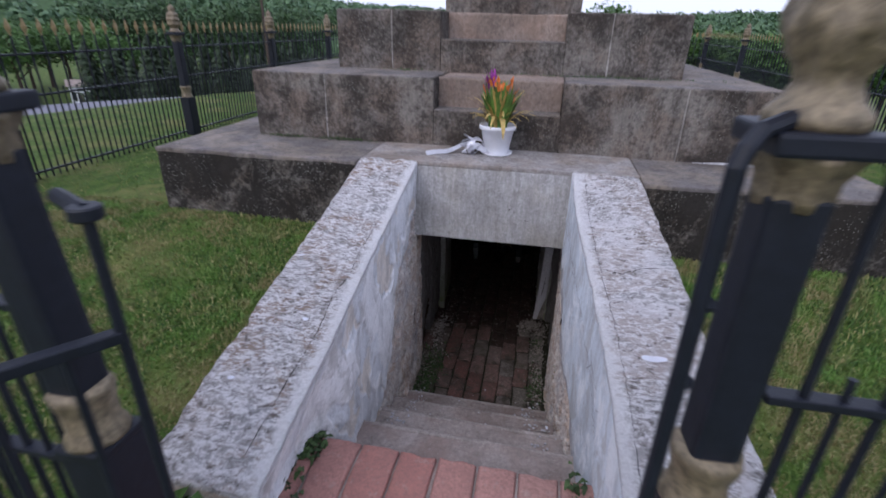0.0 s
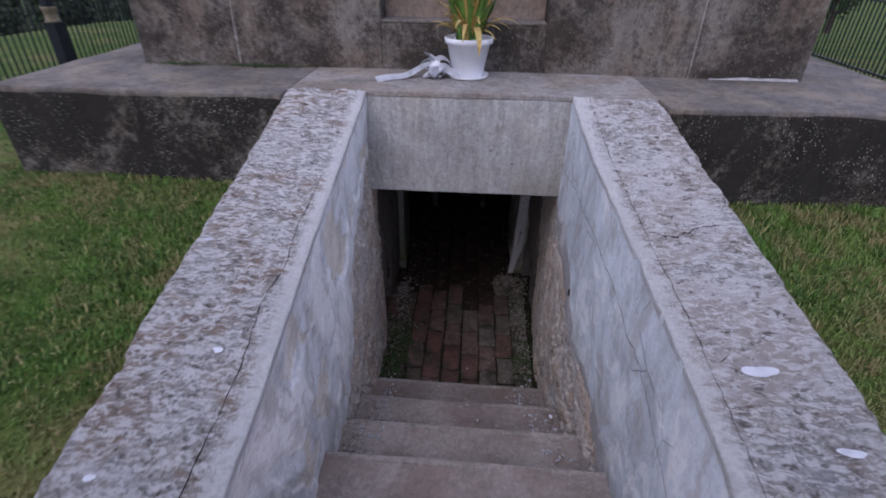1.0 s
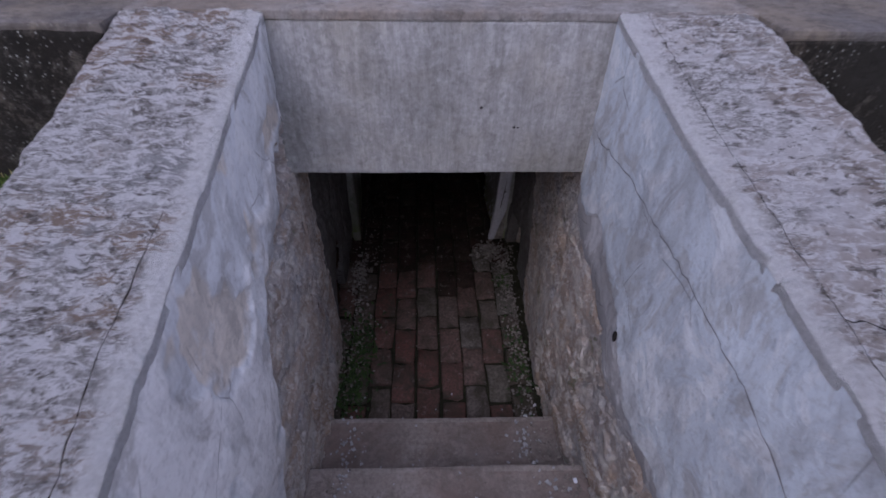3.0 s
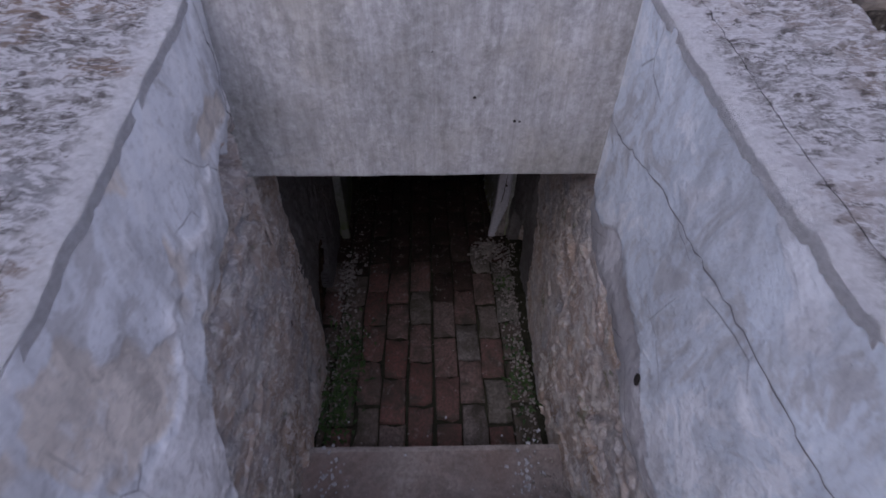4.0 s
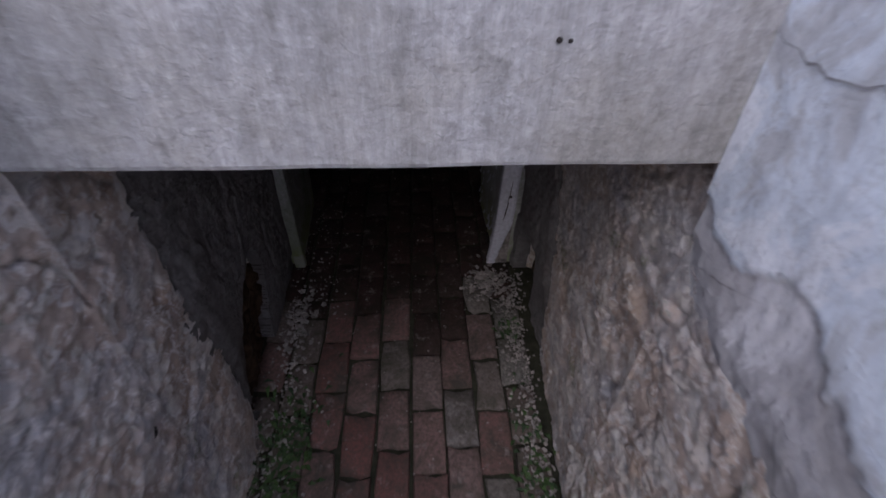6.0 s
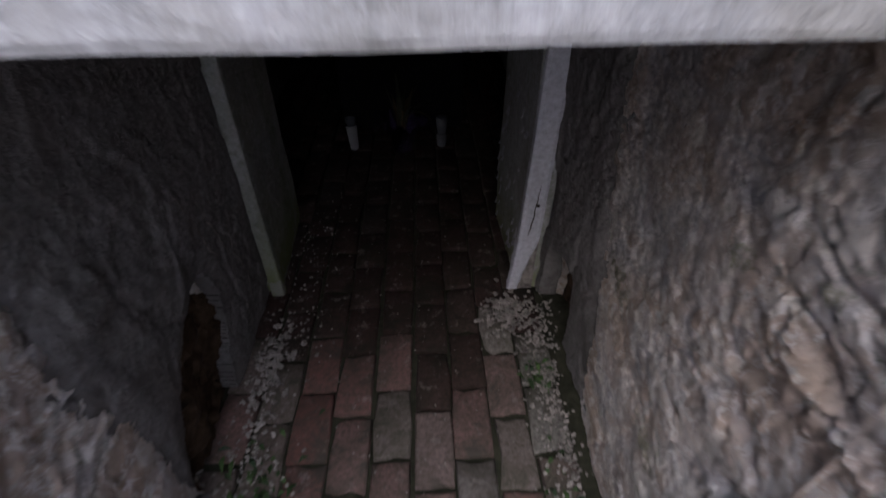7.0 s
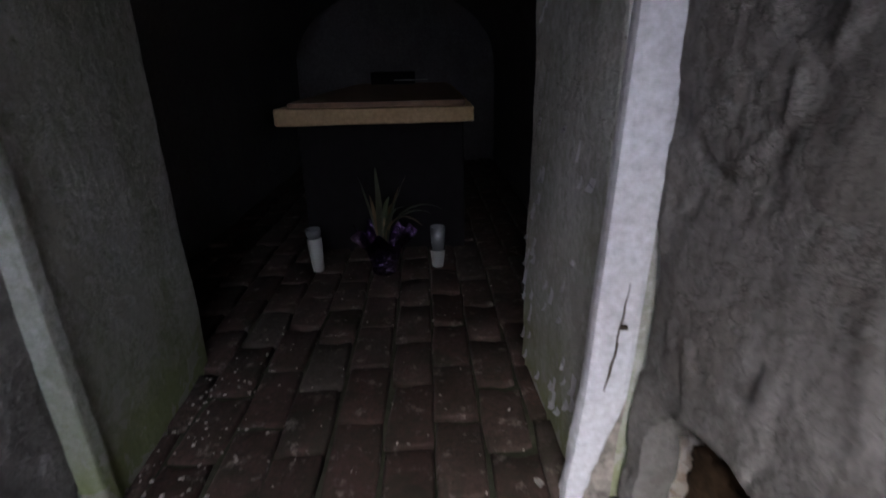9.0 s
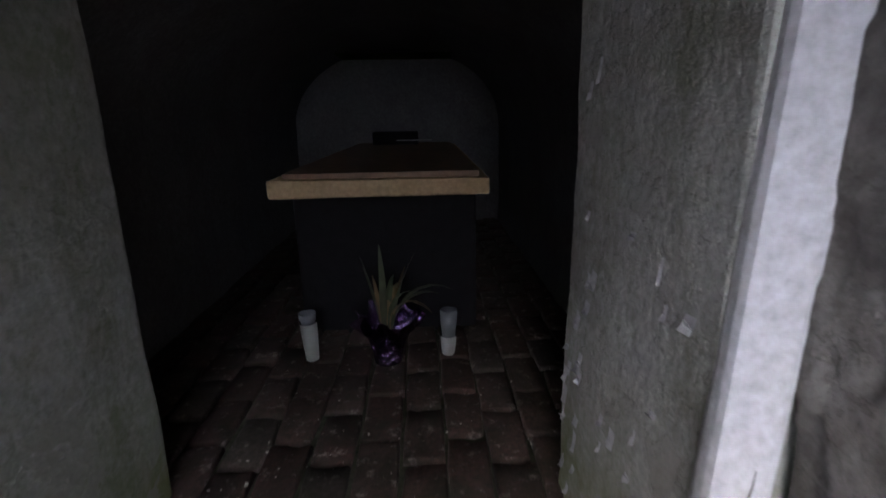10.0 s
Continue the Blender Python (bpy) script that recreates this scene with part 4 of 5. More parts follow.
def fence_panel(length, z0, z_mid, z_top, label, rails=(), pitch=0.124, spears=True):
    """A panel of round bars through flat rails, with short bars between them below the middle rail and gilt spear heads; along x from the origin."""
    ob = tagged(new("fence_panel"), label, "fence", "iron fence panels")
    for z in (z0 + 0.10, z_mid, z_top - 0.14, *rails):
        part("rail", block(0, length, -0.016, 0.016, z - 0.008, z + 0.008, 0, 0, 0.003), M_IRON, ob)
    long_bar = bm_mesh("bar", tube([(0, 0, z0 + 0.03), (0, 0, z_top)], 0.0085, 6), M_IRON)
    short_bar = bm_mesh("short_bar", tube([(0, 0, z0 + 0.03), (0, 0, z_mid + 0.05)], 0.007, 6), M_IRON)
    head = bm_mesh("spear_head", spear(0), M_FENCEGOLD)
    n = int(length / pitch)
    for i in range(n):
        x = (i + 0.5) * length / n
        b = part("bar", long_bar, None, ob)
        b.location.x = x
        if spears:
            s = part("spear_head", head, None, b)
            s.location.z = z_top - 0.01
        if i < n - 1:
            b2 = part("short_bar", short_bar, None, ob)
            b2.location.x = x + length / n / 2
    return ob


FX, FXR = -3.85, 3.85
post = iron_post(1.1, 1.72, 2.38, 2.69, 0.08, "black iron fence post with gilt ring and finial")
post["group"] = "fence posts"
left_y = [-1.95, 0.18, 2.30, 4.35, 6.42, 8.5, 10.6]
right_y = [-1.0, 2.0, 5.0, 8.05, 10.6]
places = [(FX, y) for y in left_y] + [(FXR, y) for y in right_y] + [(-1.3, 10.6), (1.3, 10.6)]
post.matrix_basis = pose(*places[0], 0)
for x, y in places[1:]:
    copy_thing(post, pose(x, y, 0))
panel_l = fence_panel(1.96, 1.24, 1.945, 2.40, "black iron fence panel with short lower bars and gilt spear heads")
panel_l.matrix_basis = pose(FX, left_y[0] + 0.08, 0, 0, 0, 90)
for y in left_y[1:-1]:
    copy_thing(panel_l, pose(FX, y + 0.06, 0, 0, 0, 90))
panel_r = fence_panel(2.85, 1.24, 1.945, 2.40, "black iron fence panel with short lower bars and gilt spear heads")
panel_r.matrix_basis = pose(FXR, right_y[0] + 0.06, 0, 0, 0, 90)
for y in right_y[1:-1]:
    copy_thing(panel_r, pose(FXR, y + 0.08, 0, 0, 0, 90))
panel_b = fence_panel(2.42, 1.24, 1.945, 2.40, "black iron fence panel with gilt spear heads behind the monument")
panel_b.matrix_basis = pose(FX + 0.06, 10.6, 0)
copy_thing(panel_b, pose(-1.22, 10.6, 0))
copy_thing(panel_b, pose(1.38, 10.6, 0))

GATE_L, GATE_R = (-0.555, -2.35), (0.617, -2.245)
gate_post = iron_post(0.95, 1.775, 2.405, 2.83, 0.078, "thick black iron gate post with gilt ring and large finial", "gate post")
gate_post["group"] = "gate posts"
gate_post.matrix_basis = pose(-0.45, GATE_L[1], 0, 0, -3.1, 0)
copy_thing(gate_post, pose(*GATE_R, 0, 0, 0, 4))
front_l = fence_panel(3.2, 0.98, 2.04, 2.56, "black iron fence panel beside the gate", (1.645,), 0.115)
front_l.matrix_basis = pose(GATE_L[0] - 0.06, GATE_L[1] + 0.02, 0, 0, 0, 179)
front_r = fence_panel(3.0, 0.98, 2.006, 2.56, "black iron fence panel beside the gate", (1.62,), 0.115)
front_r.matrix_basis = pose(GATE_R[0] + 0.06, GATE_R[1] + 0.01, 0, 0, 0, 1)

gate = tagged(new("gate_leaf"), "open black iron gate leaf hung from a ring bracket", "gate")
gate.matrix_basis = pose(-0.335, -2.42, 0, 0, 0, 180 + 53)
part("hinge_rod", tube([(0, 0, 1.02), (0, 0, 2.30)], 0.009, 10), M_IRON, gate)
for z in (2.085, 1.66, 1.12):
    part("rail", block(0, 0.52, -0.012, 0.012, z - 0.01, z + 0.01, 0, 0, 0.003), M_IRON, gate)
for i in range(5):
    part("bar", tube([(0.075 + 0.1 * i, 0, 1.05), (0.075 + 0.1 * i, 0, 2.16 if i % 2 else 2.09)], 0.0075, 6), M_IRON, gate)
part("bracket_ring", revolve([(0.020, 0), (0.023, 0.003), (0.023, 0.018), (0.020, 0.021)], 18, 0, 0, 2.28), M_IRON, gate, "rusty iron ring")
bracket = part("bracket_arm", tube([(0, 0, 2.29), (0.02, -0.13, 2.285)], 0.014, 8), M_IRON, gate)

rod = tagged(new("iron_gate"), "slim black iron gate stile bent into the post cap", "gate")
part("rod", tube([(0.512, -2.33, 1.02), (0.512, -2.33, 2.395), (0.518, -2.325, 2.415), (0.535, -2.31, 2.435), (0.60, -2.262, 2.452)], 0.012, 10), M_IRON, rod)
for z in (2.207, 2.075):
    part("pintle", tube([(0.512, -2.33, z), (0.528, -2.318, z - 0.004)], 0.012, 8), M_IRON, rod)

# ---- potted flowers, ribbon ----
pot = tagged(new("flower_pot"), "white plastic pot of wilting orange and purple flowers", "potted plant")
pot.matrix_basis = pose(-0.012, 0.33, CAP)
part("saucer", revolve([(0.085, 0.001), (0.10, 0.004), (0.108, 0.018), (0.104, 0.018), (0.09, 0.008), (0.01, 0.007)], 32), M_POT, pot, "", True)
part("pot_body", revolve([(0.074, 0.008), (0.078, 0.012), (0.107, 0.165), (0.12, 0.168), (0.122, 0.192), (0.116, 0.194), (0.108, 0.17), (0.02, 0.16)], 36), M_POT, pot, "white plastic pot", True)
part("soil", revolve([(0.105, 0.155), (0.09, 0.166), (0.04, 0.172), (0.005, 0.174)], 20), M_EARTH, pot, "brown potting soil", True)


def leaf_blade(length, width, lean, azim, droop, root):
    """A narrow folded leaf that bends outwards."""
    bm = bmesh.new()
    prev = None
    n = 7
    r, z, a = 0.0, 0.0, lean
    for i in range(n + 1):
        s = i / n
        w = width * (math.sin(math.pi * min(1, s * 0.9 + 0.08)) ** 0.7) * (1 - 0.15 * s)
        c, sn = math.cos(azim), math.sin(azim)
        mid = Vector((root[0] + r * c, root[1] + r * sn, root[2] + z))
        side = Vector((-sn, c, 0)) * w
        row = [bm.verts.new(mid - side + Vector((0, 0, 0.25 * w))), bm.verts.new(mid), bm.verts.new(mid + side + Vector((0, 0, 0.25 * w)))]
        if prev:
            bm.faces.new((prev[0], prev[1], row[1], row[0]))
            bm.faces.new((prev[1], prev[2], row[2], row[1]))
        prev = row
        r += length / n * math.sin(a)
        z += length / n * math.cos(a)
        a += droop / n
    return bm


rng = random.Random(5)
for i in range(170):
    az = rng.uniform(0, 6.283)
    root = (0.06 * math.sqrt(rng.random()) * math.cos(az), 0.06 * math.sqrt(rng.random()) * math.sin(az), 0.165)
    kind = rng.random()
    ln = rng.uniform(0.17, 0.31)
    if kind < 0.62:
        part("leaf", leaf_blade(ln, 0.014, rng.uniform(0.0, 0.34), az, rng.uniform(-0.2, 0.5), root), M_LEAF, pot)
    elif kind < 0.86:
        part("dry_leaf", leaf_blade(ln, 0.012, rng.uniform(0.05, 0.4), az, rng.uniform(0.3, 2.6), root), M_DRYLEAF, pot, "dry yellow leaf")
    else:
        part("stem", tube([root, (root[0] * 1.4, root[1] * 1.4, root[2] + ln)], 0.004, 5), M_LEAF, pot)
for i in range(95):
    purple = i < 38
    az = rng.uniform(2.2, 3.6) if purple else rng.uniform(-3.1, 3.1)
    rr = rng.uniform(0.05, 0.1) if purple else rng.uniform(0.02, 0.11)
    z = rng.uniform(0.40, 0.48) if purple else rng.uniform(0.33, 0.47)
    bm = leaf_blade(rng.uniform(0.03, 0.065), 0.011, rng.uniform(-0.1, 0.5), az, rng.uniform(-0.4, 0.5), (rr * math.cos(az), rr * math.sin(az), z))
    part("petal", bm, M_PURPLE if purple else M_ORANGE, pot, "purple petal" if purple else "orange petal")
part("hanging_leaf", leaf_blade(0.24, 0.017, 0.9, -1.35, 2.6, (0.02, -0.06, 0.22)), M_DRYLEAF, pot, "long withered yellow leaf over the rim")


def band(points, width, lift=0.0015):
    """A strip of ribbon along points; each carries its width direction."""
    bm = bmesh.new()
    prev = None
    for p, s in points:
        p, s = Vector(p), Vector(s).normalized() * width / 2
        row = [bm.verts.new(p - s), bm.verts.new(p + s)]
        if prev:
            bm.faces.new((prev[0], prev[1], row[1], row[0]))
        prev = row
    bmesh.ops.solidify(bm, geom=bm.faces[:], thickness=0.002)
    return bm


ribbon = tagged(new("ribbon_bow"), "white satin ribbon bow lying beside the flower pot", "ribbon")
ribbon.matrix_basis = pose(0, 0, CAP + 0.003)
tail = []
for i in range(13):
    s = i / 12
    tail.append(((-0.46 + 0.26 * s, 0.175 + 0.16 * s, 0.004 + 0.055 * s * s + 0.006 * math.sin(s * 9)), (-0.35, 0.75, 0.35 - 0.2 * s)))
part("tail", band(tail, 0.052), M_RIBBON, ribbon, "", True)
for k, (az, size, up) in enumerate(((0.4, 0.085, 0.03), (3.5, 0.075, 0.035), (1.9, 0.08, 0.05), (-1.2, 0.07, 0.005), (-2.1, 0.065, 0.0), (-0.6, 0.07, 0.0))):
    pts = []
    for i in range(15):
        a = math.pi * 2 * i / 14
        r = size * (1 - math.cos(a)) / 2
        pts.append(((-0.18 + r * math.cos(az + 0.5 * math.sin(a)), 0.30 + r * math.sin(az + 0.5 * math.sin(a)), 0.03 + up + 0.028 * math.sin(a)), (-math.sin(az), math.cos(az), 0.5)))
    part("loop", band(pts, 0.04), M_RIBBON, ribbon, "", True)
part("knot", block(-0.205, -0.155, 0.275, 0.325, 0.005, 0.075, 5, 0.012, 0.02), M_RIBBON, ribbon, "", True)
tail2 = [((-0.14 + 0.14 * s, 0.28 - 0.02 * math.sin(s * 3), 0.05 - 0.04 * s), (0.1, 0.8, 0.6)) for s in (0, 0.2, 0.4, 0.6, 0.8, 1)]
part("short_tail", band(tail2, 0.045), M_RIBBON, ribbon, "", True)

M_CHIPWHITE = plain("white_mortar", (0.40, 0.395, 0.41), 0.9, vary=0.35, scale=40, relief=0.5)
mortar = tagged(new("mortar_strip"), "smeared white mortar strip along the tier's foot", "mortar")
part("smear", block(1.26, 1.71, 0.468, 0.50, BASE_TOP - 0.006, BASE_TOP + 0.008, 40, 0.012, 0.004, 2), M_CHIPWHITE, mortar)

# ---- crypt things ----
M_BROWNLEAF = plain("withered_leaf", (0.11, 0.072, 0.028), 0.7, vary=0.5, scale=20)
M_OLDLEAF = plain("faded_leaf", (0.03, 0.034, 0.013), 0.7, vary=0.5, scale=20)


def candle(x, y, h, fill, tilt):
    ob = tagged(new("votive_candle"), "tall glass votive candle with white wax on brick floor", "candle", "candles before the tomb")
    g = part("glass", revolve([(0.0305, h * fill - 0.004), (0.032, h), (0.029, h), (0.0285, h * fill + 0.002), (0.004, h * fill + 0.001)], 20), M_FROST, ob, "dark frosted glass rim", True)
    g.visible_shadow = False
    part("wax", revolve([(0.02, 0.0), (0.0235, 0.003), (0.0285, h * fill * 0.6), (0.0303, h * fill - 0.004), (0.003, h * fill - 0.003)], 20), M_WAX, ob, "white wax in frosted glass", True)
    ob.matrix_basis = pose(x, y, 0.004, *tilt)
    return ob


candle(-0.355, 2.345, 0.185, 0.82, (1, -2, 0))
candle(0.145, 2.36, 0.175, 0.45, (-1, 1, 0))

foil = tagged(new("foil_pot"), "dry plant in a pot wrapped in purple foil", "potted plant")
foil.matrix_basis = pose(-0.075, 2.32, 0.002)
bm = revolve([(0.045, 0), (0.05, 0.004), (0.056, 0.05), (0.07, 0.11), (0.10, 0.15), (0.12, 0.175), (0.115, 0.172), (0.07, 0.13), (0.02, 0.12)], 44)
for v in bm.verts:
    a = math.atan2(v.co.y, v.co.x)
    k = (v.co.z / 0.17) ** 2
    v.co.xy *= 1 + 0.14 * k * math.cos(9 * a) + 0.06 * k * math.cos(17 * a + 1)
    v.co.z += 0.025 * k * math.sin(7 * a)
part("foil_wrap", bm, M_FOIL, foil, "crinkled purple foil")
for i in range(16):
    az = rng.uniform(0, 6.283)
    part("dry_leaf", leaf_blade(rng.uniform(0.2, 0.34), 0.013, rng.uniform(0.0, 0.16), az, rng.uniform(0.0, 0.5) if i < 10 else rng.uniform(1.4, 2.6), (0.02 * math.cos(az), 0.02 * math.sin(az), 0.12)), M_BROWNLEAF if i % 3 == 0 else M_OLDLEAF, foil, "withered yellow leaf" if i % 3 == 0 else "")
ornament = tagged(new("dark_box"), "small dark box lying on the tomb lid", "box")
part("box_body", block(-0.30, 0.02, 4.25, 4.45, 0.672, 0.76, 0, 0, 0.006), M_BLACK, ornament)
part("box_rim", block(-0.13, 0.12, 4.22, 4.24, 0.70, 0.706, 0, 0, 0.001), M_WAX, ornament, "thin pale strip")


# ---- crumbs, weeds, cracks ----
def crumbs(name, label, spots, mat, seed, flat=0.6):
    """Loose chips lying in heaps. spots: (x, y, z, spread x, spread y, count, size)."""
    rg = random.Random(seed)
    verts, faces = [], []
    for cx, cy, cz, sx, sy, n, size in spots:
        for _ in range(n):
            x, y = rg.gauss(cx, sx), rg.gauss(cy, sy)
            s = size * rg.uniform(0.35, 1.3)
            pile = max(0, 1 - math.hypot((x - cx) / (2 * sx), (y - cy) / (2 * sy))) * size * 1.2
            m = Euler((rg.uniform(-0.5, 0.5), rg.uniform(-0.5, 0.5), rg.uniform(0, 6.28))).to_matrix()
            b = len(verts)
            for kx, ky, kz in ((-1, -1, -1), (1, -1, -1), (1, 1, -1), (-1, 1, -1), (-1, -1, 1), (1, -1, 1), (1, 1, 1), (-1, 1, 1)):
                v = m @ Vector((kx * s * rg.uniform(0.6, 1.2) * 0.6, ky * s * rg.uniform(0.5, 1.1) * 0.5, kz * s * flat * rg.uniform(0.5, 1) * 0.5))
                verts.append((x + v.x, y + v.y, cz + pile + s * flat * 0.35 + v.z))
            for f in ((0, 3, 2, 1), (4, 5, 6, 7), (0, 1, 5, 4), (1, 2, 6, 5), (2, 3, 7, 6), (3, 0, 4, 7)):
                faces.append([b + i for i in f])
    return tagged(new(name, mesh_from(name, verts, faces, mat)), label, "rubble", kind="stuff")


crumbs("plaster_crumbs", "pale plaster chips scattered at the ends of the steps", [(0.38, -0.40, 0.15, 0.05, 0.09, 70, 0.010), (-0.38, -0.42, 0.15, 0.035, 0.09, 60, 0.010), (0.42, -0.73, 0.35, 0.05, 0.09, 60, 0.010), (-0.37, -0.73, 0.35, 0.035, 0.09, 50, 0.009), (0.44, -1.03, 0.55, 0.05, 0.09, 45, 0.010), (-0.35, -1.03, 0.55, 0.035, 0.09, 45, 0.009), (0.0, -0.42, 0.15, 0.3, 0.1, 25, 0.007), (0.0, -0.73, 0.35, 0.3, 0.1, 20, 0.007)], M_CHIPWHITE, 9)
crumbs("plaster_crumbs", "pale plaster chips heaped by the rotten jamb", [(0.35, 1.02, 0.0, 0.045, 0.05, 260, 0.013), (0.40, 0.80, 0.0, 0.03, 0.12, 110, 0.010), (0.43, 0.2, 0.0, 0.03, 0.25, 320, 0.010), (0.445, 0.62, 0.0, 0.02, 0.14, 200, 0.009), (0.465, 0.96, 0.0, 0.03, 0.09, 150, 0.009)], M_CHIP, 3)
crumbs("plaster_crumbs", "plaster chips along the west wall's foot", [(-0.46, 0.80, 0.0, 0.035, 0.09, 130, 0.016), (-0.45, 0.3, 0.0, 0.05, 0.25, 380, 0.009), (-0.42, 1.1, 0, 0.06, 0.15, 80, 0.007), (-0.44, 1.5, 0, 0.05, 0.2, 60, 0.006)], M_CHIP, 4)
crumbs("plaster_crumbs", "scattered white plaster crumbs on the steps", [(-0.40, -1.03, 0.55, 0.03, 0.06, 60, 0.009), (-0.38, -0.72, 0.35, 0.03, 0.08, 70, 0.008), (0.44, -0.42, 0.15, 0.05, 0.08, 80, 0.008), (0.47, -0.68, 0.35, 0.02, 0.07, 50, 0.009), (0.0, -0.7, 0.35, 0.25, 0.06, 50, 0.005), (0.05, -1.05, 0.55, 0.25, 0.07, 50, 0.005), (0.0, 0.9, 0.0, 0.3, 0.6, 220, 0.005), (-0.1, 2.0, 0.0, 0.3, 0.4, 50, 0.005)], M_CHIP, 5)
crumbs("plaster_flake", "large white plaster flake on the step's end", [(0.485, -0.637, 0.352, 0.002, 0.002, 1, 0.035)], M_RIBBON, 8)


def weeds(name, label, spots, seed, mat, size=0.05):
    rg = random.Random(seed)
    verts, faces = [], []
    for cx, cy, cz, sx, sy, n in spots:
        for _ in range(n):
            x, y = rg.gauss(cx, sx), rg.gauss(cy, sy)
            az, l, w = rg.uniform(0, 6.28), size * rg.uniform(0.4, 1.2), size * 0.22
            up = rg.uniform(0.2, 0.9) * l
            dx, dy = math.cos(az) * l, math.sin(az) * l
            b = len(verts)
            verts += [(x, y, cz), (x + dx * 0.5 - math.sin(az) * w, y + dy * 0.5 + math.cos(az) * w, cz + up), (x + dx, y + dy, cz + up * 0.8), (x + dx * 0.5 + math.sin(az) * w, y + dy * 0.5 - math.cos(az) * w, cz + up)]
            faces.append((b, b + 1, b + 2, b + 3))
    return tagged(new(name, mesh_from(name, verts, faces, mat)), label, "weeds", kind="stuff")


weeds("weeds", "small green weeds along the brick floor's edge", [(-0.41, 0.22, 0, 0.045, 0.13, 260), (-0.43, -0.05, 0, 0.045, 0.08, 150), (0.42, 0.15, 0, 0.03, 0.14, 120), (0.40, 0.72, 0, 0.02, 0.03, 25)], 6, M_WEED, 0.035)
weeds("weeds", "green weeds beside the top brick step", [(-0.50, -1.63, 0.98, 0.025, 0.05, 90), (-0.5, -1.85, 0.98, 0.03, 0.1, 60), (0.54, -1.62, 0.98, 0.02, 0.06, 30)], 7, M_WEED, 0.05)
weeds("moss", "thin moss along the ledge of the tier", [(0.75, 0.98, 2.21, 0.3, 0.03, 500), (-1.15, 0.47, BASE_TOP, 0.12, 0.015, 200), (-1.6, 0.47, BASE_TOP, 0.1, 0.02, 120), (-0.8, 1.0, 2.21, 0.1, 0.02, 100)], 9, M_WEED, 0.022)


def crack(name, pts, plane, width, parent, label, seed, mat=None):
    """A dark fissure: a thin jagged sliver along points on a surface, its shade put in as colour. plane: how a (u, v)
    place becomes a point.
    """
    rg = random.Random(seed)
    path = []
    for (a, b), (c, d) in zip(pts, pts[1:]):
        n = max(2, int(math.hypot(c - a, d - b) / 0.02))
        for i in range(n):
            s = i / n
            path.append((a + (c - a) * s + rg.gauss(0, 0.004), b + (d - b) * s + rg.gauss(0, 0.004)))
    path.append(pts[-1])
    bm = bmesh.new()
    prev = None
    for i, (u, v) in enumerate(path):
        w = width * rg.uniform(0.3, 1.2) * min(1, 0.2 + i / 6, 0.2 + (len(path) - 1 - i) / 6)
        u2, v2 = path[min(i + 1, len(path) - 1)]
        du, dv = u2 - u, v2 - v
        l = math.hypot(du, dv) or 1
        row = [bm.verts.new(plane(u - dv / l * w, v + du / l * w)), bm.verts.new(plane(u + dv / l * w, v - du / l * w))]
        if prev:
            bm.faces.new((prev[0], prev[1], row[1], row[0]))
        prev = row
    return part(name, bm, mat or M_CRACK, parent, label)


# Dark tones that stand in for the shade inside cracks and holes.
M_CRACK = plain("crack_shade", (0.03, 0.026, 0.024), 0.95)
M_FINECRACK = plain("grey_crack_shade", (0.22, 0.215, 0.22), 0.95)


def on_east(y, z):
    wob = coat_relief(y, z, 1, True)[0] * smooth01((coping_z(y) - 0.012 - z) / 0.22)
    return (lerp(RIGHT, y) + wob - 0.002, y, z)


crack("crack", [(0.0, 1.43), (-0.10, 1.42), (-0.31, 1.44), (-0.5, 1.43), (-0.75, 1.40), (-0.95, 1.365), (-1.08, 1.30), (-1.2, 1.29), (-1.4, 1.17), (-1.55, 1.1)], on_east, 0.0022, wall_e, "long dark crack", 1, M_FINECRACK)
crack("crack", [(-0.40, 1.435), (-0.46, 1.415), (-0.50, 1.40)], on_east, 0.002, wall_e, "dark crack", 2, M_FINECRACK)
crack("crack", [(-0.42, 1.22), (-0.52, 1.17), (-0.60, 1.08)], on_east, 0.001, wall_e, "fine crack", 3, M_FINECRACK)


def on_west(y, z):
    return (lerp(LEFT, y) + 0.001, y, z)


crack("crack", [(-0.05, 1.74), (-0.03, 1.6), (-0.05, 1.48), (-0.03, 1.4)], on_west, 0.002, wall_w, "dark corner crack", 12)


def on_inner(y, z):
    return (lerp(LEFT, y) + 0.004, y, z)


for k, pts in enumerate(([(0.84, 0.66), (0.87, 0.55), (0.91, 0.45), (0.93, 0.36), (0.90, 0.27), (0.93, 0.16), (0.89, 0.05)], [(0.75, 0.72), (0.80, 0.6), (0.82, 0.5), (0.86, 0.42)], [(0.98, 0.5), (0.96, 0.38), (1.0, 0.25), (0.97, 0.1)])):
    crack("plaster_ridge", pts, on_inner, 0.0032, wall_w, "pale broken plaster edge", 20 + k, M_CHIP)


def on_coping_e(y, s):
    x = lerp(RIGHT, y) + (lerp(RIGHT_OUT, y) - lerp(RIGHT, y)) * s
    return (x, y, coping_z(y) + 0.007)


def on_coping_w(y, s):
    x = lerp(LEFT, y) + (lerp(LEFT_OUT, y) - lerp(LEFT, y)) * s
    return (x, y, coping_z(y) + 0.007)


